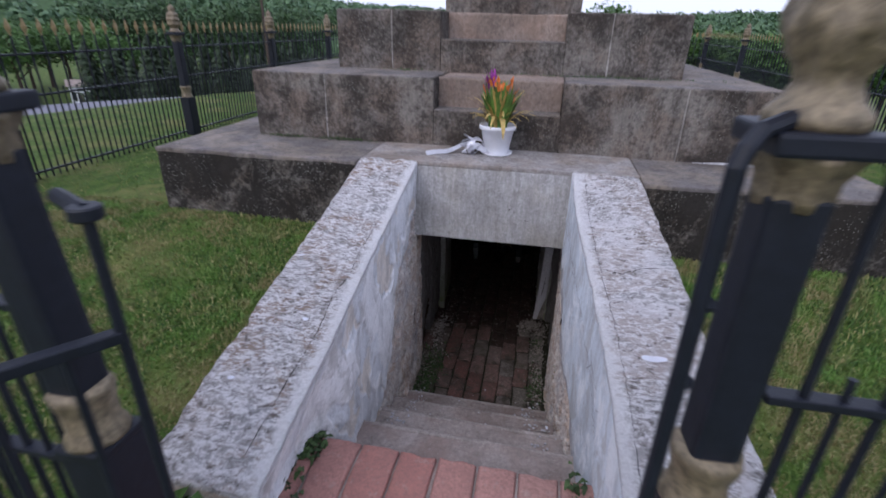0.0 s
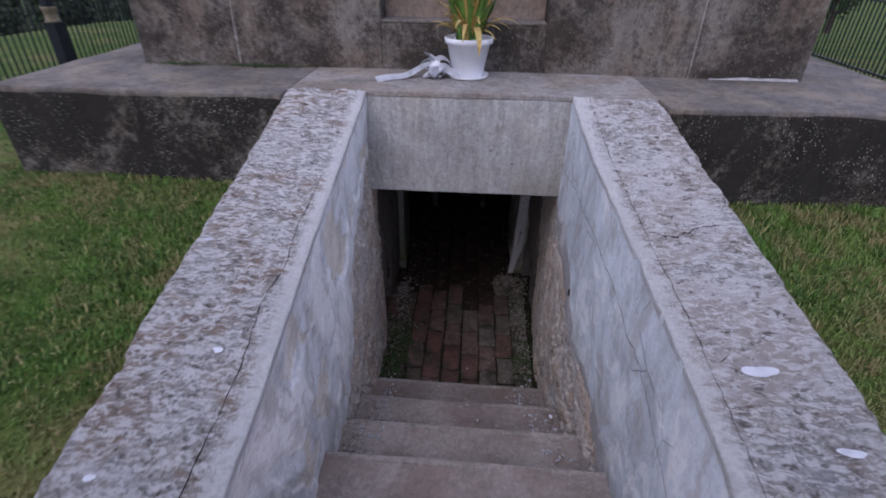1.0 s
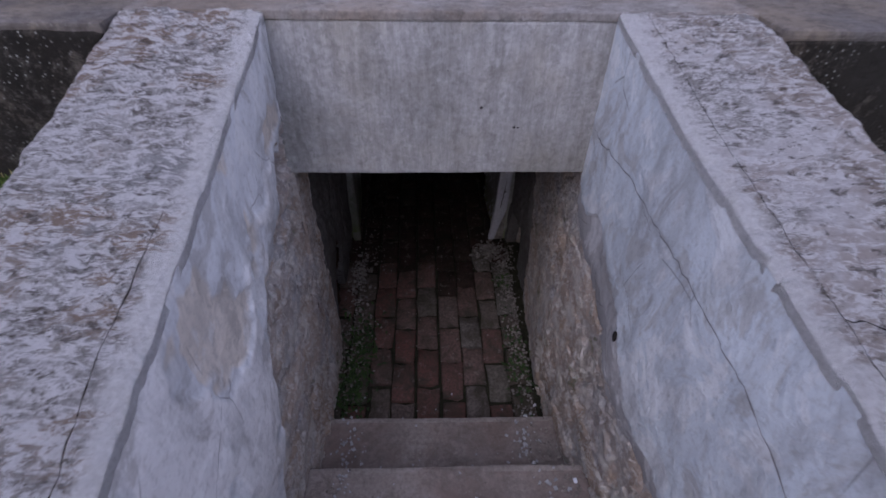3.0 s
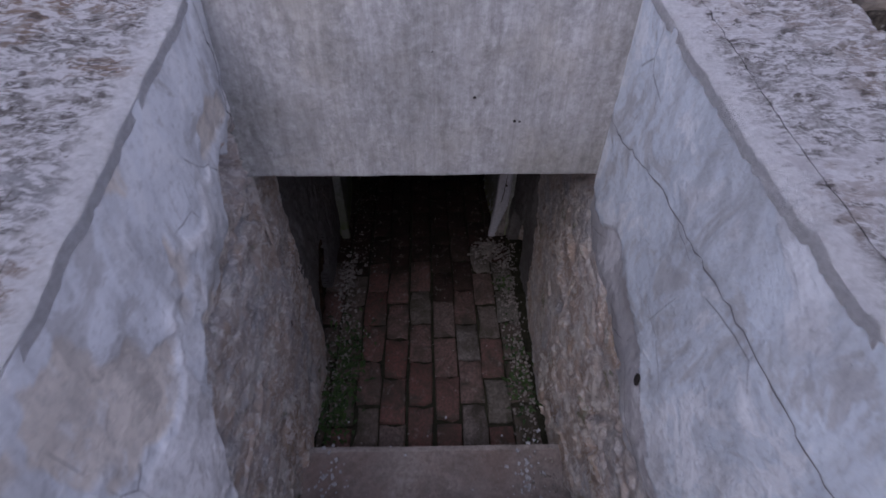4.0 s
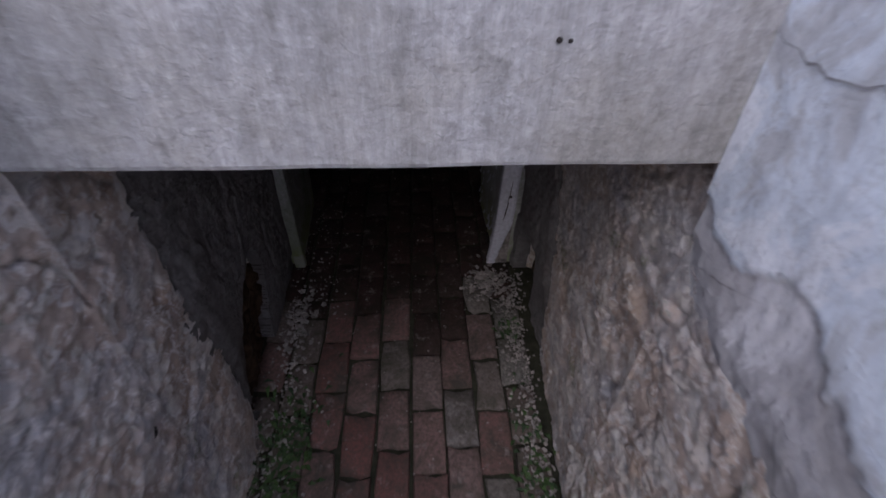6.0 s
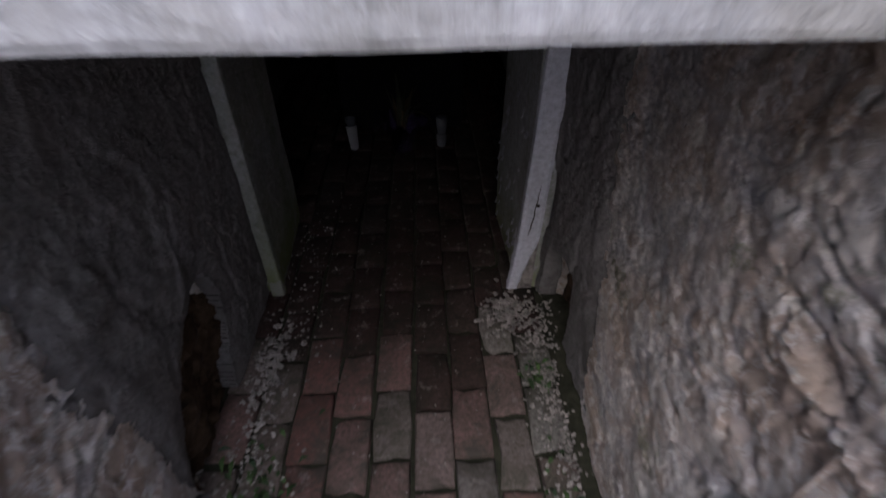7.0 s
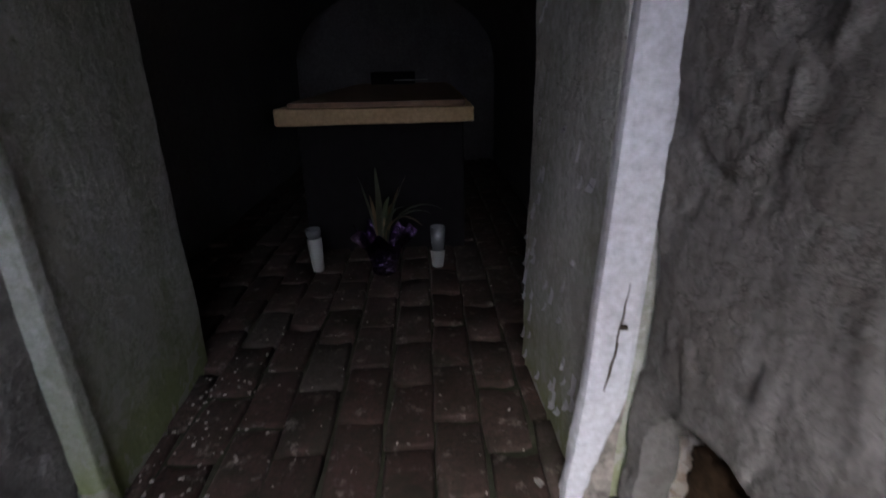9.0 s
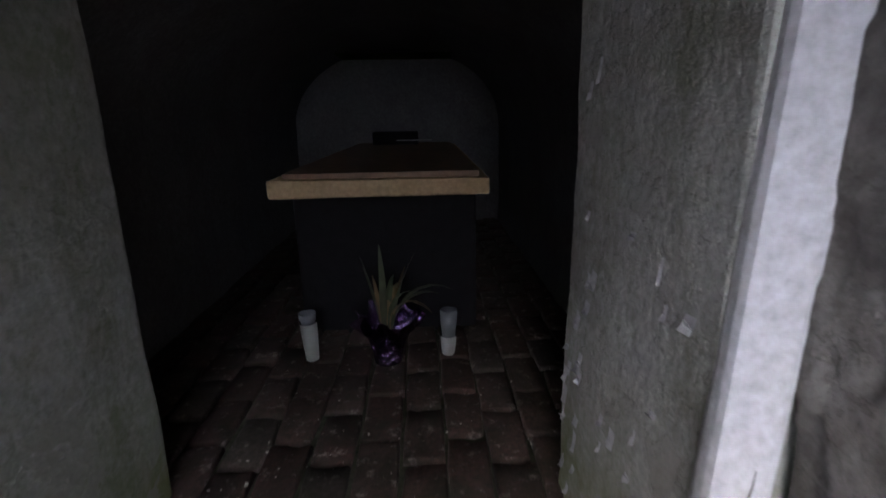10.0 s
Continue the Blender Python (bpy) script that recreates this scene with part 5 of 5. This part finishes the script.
cop_e, cop_w = bpy.data.objects["coping_east"], bpy.data.objects["coping_west"]
crack("crack", [(-0.02, 0.17), (-0.3, 0.16), (-0.5, 0.14), (-0.8, 0.13), (-1.0, 0.12), (-1.3, 0.14), (-1.6, 0.12), (-2.0, 0.11)], on_coping_e, 0.0028, cop_e, "long crack", 4)
crack("crack", [(-0.93, 0.12), (-0.95, 0.35), (-0.9, 0.55), (-0.88, 0.75)], on_coping_e, 0.003, cop_e, "cross crack", 5)
crack("crack", [(-1.4, 0.15), (-1.37, 0.3)], on_coping_e, 0.002, cop_e, "short crack", 6)
crack("crack", [(-0.7, 0.12), (-1.0, 0.15), (-1.15, 0.12), (-1.3, 0.2), (-1.5, 0.16), (-1.75, 0.2), (-2.05, 0.22)], on_coping_w, 0.004, cop_w, "long open crack", 7)


def splash(name, cx, cy, size, parent_fn, parent, seed, label):
    """A thin dab of whitewash with a ragged outline."""
    rg = random.Random(seed)
    bm = bmesh.new()
    ring = []
    for i in range(18):
        a = 6.283 * i / 18
        r = size * (0.85 + 0.18 * math.sin(2 * a + seed) + 0.10 * math.sin(3 * a) + rg.uniform(-0.05, 0.05))
        ring.append(bm.verts.new(parent_fn(cy + r * 0.42 * math.sin(a), cx + r * 2.4 * math.cos(a))))
    bm.faces.new(ring)
    bmesh.ops.solidify(bm, geom=bm.faces[:], thickness=0.003)
    return part(name, bm, M_RIBBON, parent, label)


splash("white_dab", 0.42, -1.415, 0.048, on_coping_e, cop_e, 1, "dab of white paint")
splash("white_dab", 0.66, -1.60, 0.03, on_coping_e, cop_e, 2, "dab of white paint")
splash("white_dab", 0.84, -1.06, 0.02, on_coping_w, cop_w, 3, "spot of white paint")
splash("white_dab", 0.72, -1.765, 0.018, on_coping_w, cop_w, 4, "spot of white paint")
splash("white_dab", 0.35, -1.45, 0.02, on_coping_w, cop_w, 5, "spot of white paint")
# Flat discs: the shade inside each hole is only their dark colour.
hole = part("bolt_hole", revolve([(0.006, 0.0), (0.017, 0.001), (0.019, 0.004), (0.012, 0.006)], 14), M_CRACK, wall_e, "dark bolt hole")
hole.matrix_basis = Matrix.Translation(on_east(-0.524, 1.038)) @ Euler((0, radians(-90), 0)).to_matrix().to_4x4() @ Matrix.Diagonal((1.1, 0.6, 1, 1))
for y, z, r in ((-0.04, 0.65, 0.014),):
    h2 = part("bolt_hole", revolve([(0.004, 0), (r, 0.001), (r * 0.7, 0.004)], 12), M_CRACK, wall_w, "dark bolt hole")
    h2.matrix_basis = pose(-0.492, y, z, 0, 90, 0)
for x, z, r in ((0.124, 1.487, 0.004), (0.230, 1.422, 0.004), (0.243, 1.421, 0.003), (0.02, 1.6, 0.002)):
    h3 = part("pock_mark", revolve([(0.002, 0), (r, 0.0005), (r * 0.6, 0.002)], 10), M_CRACK, lintel, "dark pock mark")
    h3.matrix_basis = pose(x, -0.002, z, 90, 0, 0)

# ---- distance: road, trees, houses, hills ----
def ground_at(x, y):
    return lawn_z(x, y) + far_fall(x, y)


def ring_road():
    verts, faces = [], []
    n = 90
    for i in range(n + 1):
        a = radians(-20 + 220 * i / n)
        for r in (30.5, 33.0, 36.0):
            x, y = r * math.cos(a), 2 + r * math.sin(a)
            verts.append((x, y, ground_at(x, y) + 0.06))
    for i in range(n):
        for k in range(2):
            a = i * 3 + k
            faces.append((a, a + 1, a + 4, a + 3))
    return structure(new("road", mesh_from("road", verts, faces, M_ROAD)), "grey asphalt road curving below the lawn", "road")


ring_road()


def conifer(h, r, seed, label):
    rg = random.Random(seed)
    ob = tagged(new("conifer_tree"), label, "tree", "conifers beyond the fence")
    part("trunk", tube([(0, 0, -0.5), (0, 0, h * 0.5), (0, 0, h * 0.97)], [0.22, 0.13, 0.02], 7), M_BARK, ob)
    verts, faces = [], []
    for _ in range(1500):
        s = rg.random() ** 0.8
        z = h * (0.06 + 0.93 * s)
        lim = r * (1 - s) ** 0.8 * (0.75 + 0.3 * math.sin(9 * s * 6.28))
        a, d = rg.uniform(0, 6.283), lim * rg.uniform(0.25, 1.08)
        l, w = rg.uniform(0.25, 0.6) * (1.2 - s * 0.6), rg.uniform(0.10, 0.22)
        c, sn = math.cos(a), math.sin(a)
        b = len(verts)
        z -= d * 0.25
        verts += [(d * c - sn * w, d * sn + c * w, z + 0.1), (d * c + sn * w, d * sn - c * w, z + 0.08), ((d + l) * c, (d + l) * sn, z - l * 0.45), (d * c, d * sn, z + 0.28)]
        faces += [(b, b + 1, b + 2), (b, b + 2, b + 3)]
    part("crown", mesh_from("crown", verts, faces, M_CONIFER), None, ob)
    return ob


def broadleaf(h, r, seed, label, leaf):
    rg = random.Random(seed)
    ob = tagged(new("leafy_tree"), label, "tree", "leafy trees beyond the fence")
    bm = tube([(0, 0, -0.5), (0.1, 0, h * 0.3), (0, 0.1, h * 0.6), (0, 0, h * 0.85)], [0.25, 0.18, 0.1, 0.03], 7)
    part("trunk", bm, M_BARK, ob)
    for i in range(5):
        a = i * 1.3 + seed
        z = h * (0.3 + 0.08 * i)
        part("limb", tube([(0, 0, z), (0.4 * r * math.cos(a), 0.4 * r * math.sin(a), z + 0.15 * h), (0.75 * r * math.cos(a), 0.75 * r * math.sin(a), z + 0.22 * h)], [0.09, 0.05, 0.02], 5), M_BARK, ob)
    lumps = [(rg.gauss(0, r * 0.42), rg.gauss(0, r * 0.42), h * rg.uniform(0.35, 0.88), r * rg.uniform(0.28, 0.5)) for _ in range(13)]
    verts, faces = [], []
    for _ in range(2400):
        cx, cy, cz, cr = rg.choice(lumps)
        v = Vector((rg.gauss(0, 1), rg.gauss(0, 1), rg.gauss(0, 0.8))).normalized() * cr * rg.uniform(0.7, 1.1)
        s = rg.uniform(0.12, 0.3)
        t = Vector((rg.gauss(0, 1), rg.gauss(0, 1), rg.gauss(0, 1))).normalized() * s
        u = v.cross(t).normalized() * s * 0.6 if v.cross(t).length > 1e-5 else Vector((s, 0, 0))
        p = Vector((cx, cy, cz)) + v
        b = len(verts)
        verts += [p - t, p + u, p + t, p - u]
        faces.append((b, b + 1, b + 2, b + 3))
    part("crown", mesh_from("crown", verts, faces, leaf), None, ob)
    return ob


def plant(make, places, wide, lo, hi, rg):
    """One tree built, the rest copied, each at (angle, distance) with its own turn and height."""
    tree = None
    for deg, r in places:
        a = radians(deg)
        x, y = r * math.cos(a), 2 + r * math.sin(a)
        m = pose(x, y, ground_at(x, y), 0, 0, rg.uniform(0, 360)) @ Matrix.Diagonal((wide, wide, rg.uniform(lo, hi), 1))
        if tree is None:
            tree = make()
        else:
            tree = copy_thing(tree, Matrix.Identity(4))
        tree.matrix_basis = m


rg = random.Random(21)
plant(lambda: conifer(12.5, 3.2, 2, "dense dark green conifer below the road"), [(117 + 22 * i / 39 + rg.uniform(-0.4, 0.4), rg.uniform(60, 78)) for i in range(40)], 0.72, 0.42, 0.58, rg)
plant(lambda: broadleaf(10, 4.2, 4, "fresh green leafy tree beyond the fence", M_BROADLEAF), [(135 + 26 * i / 21 + rg.uniform(-1, 1), rg.uniform(88, 122)) for i in range(22)] + [(56 + 34 * i / 27 + rg.uniform(-1, 1), rg.uniform(58, 80)) for i in range(28)], 1.2, 0.95, 1.25, rg)
plant(lambda: broadleaf(10, 4.6, 9, "tall dark green tree behind the conifers", M_DARKLEAF), [(116 + 18 * i / 15 + rg.uniform(-1, 1), rg.uniform(112, 135)) for i in range(16)], 1.5, 1.35, 1.75, rg)


def house(x, y, turn, w, d, h, label):
    ob = tagged(new("house"), label, "house", "white houses in the valley")
    wall = part("wall", block(-w / 2, w / 2, -d / 2, d / 2, 0, h, 0, 0, 0.02), M_POT, ob)
    bm = bmesh.new()
    e = 0.3
    a = [bm.verts.new(p) for p in ((-w / 2 - e, -d / 2 - e, h), (w / 2 + e, -d / 2 - e, h), (w / 2 + e, d / 2 + e, h), (-w / 2 - e, d / 2 + e, h), (-w / 2 - e, 0, h + d * 0.38), (w / 2 + e, 0, h + d * 0.38))]
    for f in ((0, 1, 5, 4), (2, 3, 4, 5), (0, 4, 3), (1, 2, 5), (0, 3, 2, 1)):
        bm.faces.new([a[i] for i in f])
    part("roof", bm, M_STEP, ob, "grey shingle roof")
    for i in (-0.32, 0.32):
        part("window", block(w * i - 0.28, w * i + 0.28, -d / 2 - 0.04, -d / 2 + 0.05, h * 0.35, h * 0.75, 0, 0, 0.02), M_IRON, ob, "dark window")
    part("door", block(-0.35, 0.35, -d / 2 - 0.05, -d / 2 + 0.05, 0, h * 0.7, 0, 0, 0.02), M_BARK, ob, "brown door")
    ob.matrix_basis = pose(x, y, ground_at(x, y) - 0.3, 0, 0, turn)


house(-65.4, 58.5, 45, 2.4, 2.2, 3.0, "small white house below the road")
house(-73.0, 49.0, 52, 3.6, 2.4, 2.2, "low white house below the road")
house(-59.0, 64.5, 40, 4.4, 2.0, 1.6, "low white shed beside the road")


SKYLINE = [(-20, 0.02), (60, 0.024), (88, 0.016), (105, 0.021), (113, 0.027), (120, 0.040), (128, 0.050), (140, 0.044), (165, 0.04), (200, 0.02)]


def hill_point(deg, k):
    """A place on the far hillside: k from 0 at its foot to 1 on the skyline."""
    a = radians(deg)
    r = 190 + 480 * k
    top = 2.5 + 670 * lerp(SKYLINE, deg) + 2.0 * noise.noise(Vector((a * 9, 0, 0)))
    z = -11 + (top + 11) * math.sin(math.pi / 2 * k)
    return Vector((r * math.cos(a), 2 + r * math.sin(a), z))


def hills():
    n, m = 160, 12
    verts = [hill_point(-20 + 220 * i / n, k / m) for i in range(n + 1) for k in range(m + 1)]
    faces = [(i * (m + 1) + k, i * (m + 1) + k + 1, (i + 1) * (m + 1) + k + 1, (i + 1) * (m + 1) + k) for i in range(n) for k in range(m)]
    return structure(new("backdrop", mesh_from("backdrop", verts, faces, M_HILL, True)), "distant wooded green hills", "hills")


def far_woods():
    """Crowns of the woods on the hills: uneven clumps of leaf masses."""
    rw = random.Random(17)
    verts, faces = [], []
    for _ in range(2300):
        c = hill_point(rw.uniform(56, 152), rw.random() ** 0.8)
        size = rw.uniform(3.0, 6.5)
        for _ in range(30):
            d = Vector((rw.gauss(0, 1), rw.gauss(0, 1), abs(rw.gauss(0, 0.8)))).normalized() * size * rw.uniform(0.6, 1.05)
            t = Vector((rw.gauss(0, 1), rw.gauss(0, 1), rw.gauss(0, 1))).normalized() * rw.uniform(0.7, 1.8)
            u = d.cross(t).normalized() * t.length * 0.7
            p = c + d
            b = len(verts)
            verts += [p - t, p + u, p + t, p - u]
            faces.append((b, b + 1, b + 2, b + 3))
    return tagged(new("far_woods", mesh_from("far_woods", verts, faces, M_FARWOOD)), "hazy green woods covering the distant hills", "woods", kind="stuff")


hills()
far_woods()
pole = tagged(new("utility_pole"), "grey wooden utility pole by the road", "pole")
part("shaft", tube([(0, 0, -0.5), (0, 0, 11)], [0.14, 0.09], 8), M_BARK, pole)
part("crossarm", block(-0.9, 0.9, -0.05, 0.05, 10.0, 10.12, 0, 0, 0.01), M_BARK, pole)
pole.matrix_basis = pose(-22.5, 36.5, ground_at(-22.5, 36.5))


# ---- grass ----
def grass(name, x0, x1, y0, y1, count, lo, hi, seed, label):
    g = np.random.default_rng(seed)
    x, y = g.uniform(x0, x1, count), g.uniform(y0, y1, count)
    clump = np.array([noise.noise(Vector((a * 1.3, b * 1.3, 7))) for a, b in zip(x, y)])
    keep = (clump + g.uniform(-0.5, 0.5, count)) > -0.28
    keep &= ~((x > -2.3) & (x < 2.23) & (y > -0.1))
    keep &= ~((x > -0.83) & (x < 1.0) & (y > -2.13))
    keep &= ~((x > -0.6) & (x < 0.7) & (y > -2.6))
    x, y, clump = x[keep], y[keep], clump[keep]
    n = len(x)
    z = np.array([ground_at(a, b) for a, b in zip(x, y)])
    az, ln = g.uniform(0, 6.283, n), g.uniform(lo, hi, n) * (1 + 0.7 * np.clip(clump, 0, 1))
    lean = g.uniform(0.1, 1.1, n)
    w = g.uniform(0.0016, 0.0036, n)
    c, s = np.cos(az), np.sin(az)
    v = np.zeros((n, 5, 3))
    h1, r1 = ln * 0.55 * np.cos(lean * 0.6), ln * 0.55 * np.sin(lean * 0.6)
    h2, r2 = h1 + ln * 0.45 * np.cos(lean * 1.5), r1 + ln * 0.45 * np.sin(lean * 1.5)
    v[:, 0] = np.stack([x - s * w, y + c * w, z - 0.004], 1)
    v[:, 1] = np.stack([x + s * w, y - c * w, z - 0.004], 1)
    v[:, 2] = np.stack([x + c * r1 + s * w * 0.8, y + s * r1 - c * w * 0.8, z + h1], 1)
    v[:, 3] = np.stack([x + c * r1 - s * w * 0.8, y + s * r1 + c * w * 0.8, z + h1], 1)
    v[:, 4] = np.stack([x + c * r2, y + s * r2, z + h2], 1)
    b = (np.arange(n) * 5)[:, None]
    quads = (b + np.array([[0, 1, 2, 3]])).tolist()
    tris = (b + np.array([[3, 2, 4]])).tolist()
    return tagged(new(name, mesh_from(name, v.reshape(-1, 3).tolist(), quads + tris, M_BLADES)), label, "grass", kind="stuff")


grass("grass", -3.8, -0.8, -2.3, 0.0, 90000, 0.012, 0.036, 1, "short green lawn grass with dry yellow blades")
grass("grass", 0.95, 3.7, -2.2, 0.0, 80000, 0.014, 0.042, 2, "short lush green lawn grass")
grass("grass", -3.9, 3.9, 0.0, 9.0, 26000, 0.016, 0.042, 3, "short green lawn grass beside the monument")
weeds("grass_tuft", "tall green grass tuft at the coping's end", [(-0.70, -2.13, 1.2, 0.02, 0.02, 30)], 12, M_BROADLEAF, 0.13)

# ---- pieces: brick floor and brick step ----
def brick_meshes(name, lx, ly, lz, mat, seed, count=5, wear=0.003):
    """A few worn bricks: rounded upper edges, chipped corners, uneven faces."""
    out = []
    for k in range(count):
        rr = random.Random(seed + k)
        bm = bmesh.new()
        levels = [(-lz / 2, 1.0, 1.0), (lz / 2 - 0.012, 1.0, 1.0), (lz / 2 - 0.003, 0.95, 0.97), (lz / 2, 0.86, 0.92)]
        shape = [(-1, -1), (-0.3, -1.02), (0.4, -1), (1, -1), (1.01, 0), (1, 1), (0.3, 1.02), (-0.4, 1), (-1, 1), (-1.01, 0)]
        jit = [(rr.uniform(-1, 1) * wear, rr.uniform(-1, 1) * wear) for _ in shape]
        chip = [rr.random() < 0.15 for _ in shape]
        rings = []
        for z, sx, sy in levels:
            row = []
            for (px, py), (jx, jy), ch in zip(shape, jit, chip):
                q = 0.9 if ch and z > 0 else 1.0
                row.append(bm.verts.new((px * lx / 2 * sx * q + jx, py * ly / 2 * sy * q + jy, z + (rr.uniform(-0.003, 0.002) if z > 0 else 0))))
            rings.append(row)
        for p, q in zip(rings, rings[1:]):
            for i in range(len(shape)):
                j = (i + 1) % len(shape)
                bm.faces.new((p[i], p[j], q[j], q[i]))
        mid = bm.verts.new((rr.uniform(-0.01, 0.01), rr.uniform(-0.03, 0.03), lz / 2 + rr.uniform(-0.004, 0.001)))
        for i in range(len(shape)):
            bm.faces.new((rings[-1][i], rings[-1][(i + 1) % len(shape)], mid))
        out.append(bm_mesh(name, bm, mat, True))
    return out


floor_ob = bpy.data.objects["floor"]
kinds = brick_meshes("brick", 0.111, 0.222, 0.06, M_BRICK, 40, 12)
greys = brick_meshes("brick", 0.108, 0.216, 0.06, M_GREYBRICK, 80, 10, 0.006)
shaded = brick_meshes("brick", 0.111, 0.222, 0.06, M_SHADEBRICK, 40, 12)
rg = random.Random(33)
COURSES = [-0.955, -0.835, -0.715, -0.592, -0.47, -0.348, -0.233, -0.112, 0.016, 0.132, 0.249, 0.362, 0.48, 0.60, 0.72]
for k, (xa, xb) in enumerate(zip(COURSES, COURSES[1:])):
    x = (xa + xb) / 2
    y = (-0.09 if k % 2 == 0 else 0.0) - 0.116 + rg.uniform(-0.008, 0.008)
    while y < 4.85:
        xs = x - 0.012 * (y - 0.5)
        inside = -0.56 < xs < 0.50 if y < 1.62 else -0.98 < xs < 0.68
        if inside and y > -0.22:
            edge = (xs < -0.24 or xs > 0.25) and y < 1.6
            # Deeper in, bricks take the copy with shade in its colour.
            pick = kinds if y < 0.7 + rg.uniform(-0.2, 0.3) else greys if y < 0.95 and rg.random() < 0.45 else shaded
            if edge and rg.random() < 0.7 and y < (0.75 if xs < 0 else 1.0):
                pick = greys
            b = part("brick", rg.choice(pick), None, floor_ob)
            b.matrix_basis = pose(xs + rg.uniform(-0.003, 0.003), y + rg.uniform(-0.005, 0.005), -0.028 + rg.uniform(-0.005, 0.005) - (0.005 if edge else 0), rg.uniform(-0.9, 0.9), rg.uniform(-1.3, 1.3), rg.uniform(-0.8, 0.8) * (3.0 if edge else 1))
        y += 0.2325
tread = brick_meshes("tread_brick", 0.147, 0.325, 0.05, M_TREADBRICK, 60, 6, 0.003)
for j in range(2):
    for k in range(-5, 5):
        x = 0.0885 + 0.157 * k
        if -0.62 < x < 0.66:
            b = part("tread_brick", rg.choice(tread), None, step_ob)
            b.matrix_basis = pose(x, -1.725 - 0.335 * j, 0.968 + rg.uniform(-0.002, 0.002), rg.uniform(-0.6, 0.6), rg.uniform(-0.6, 0.6), rg.uniform(-0.6, 0.6))
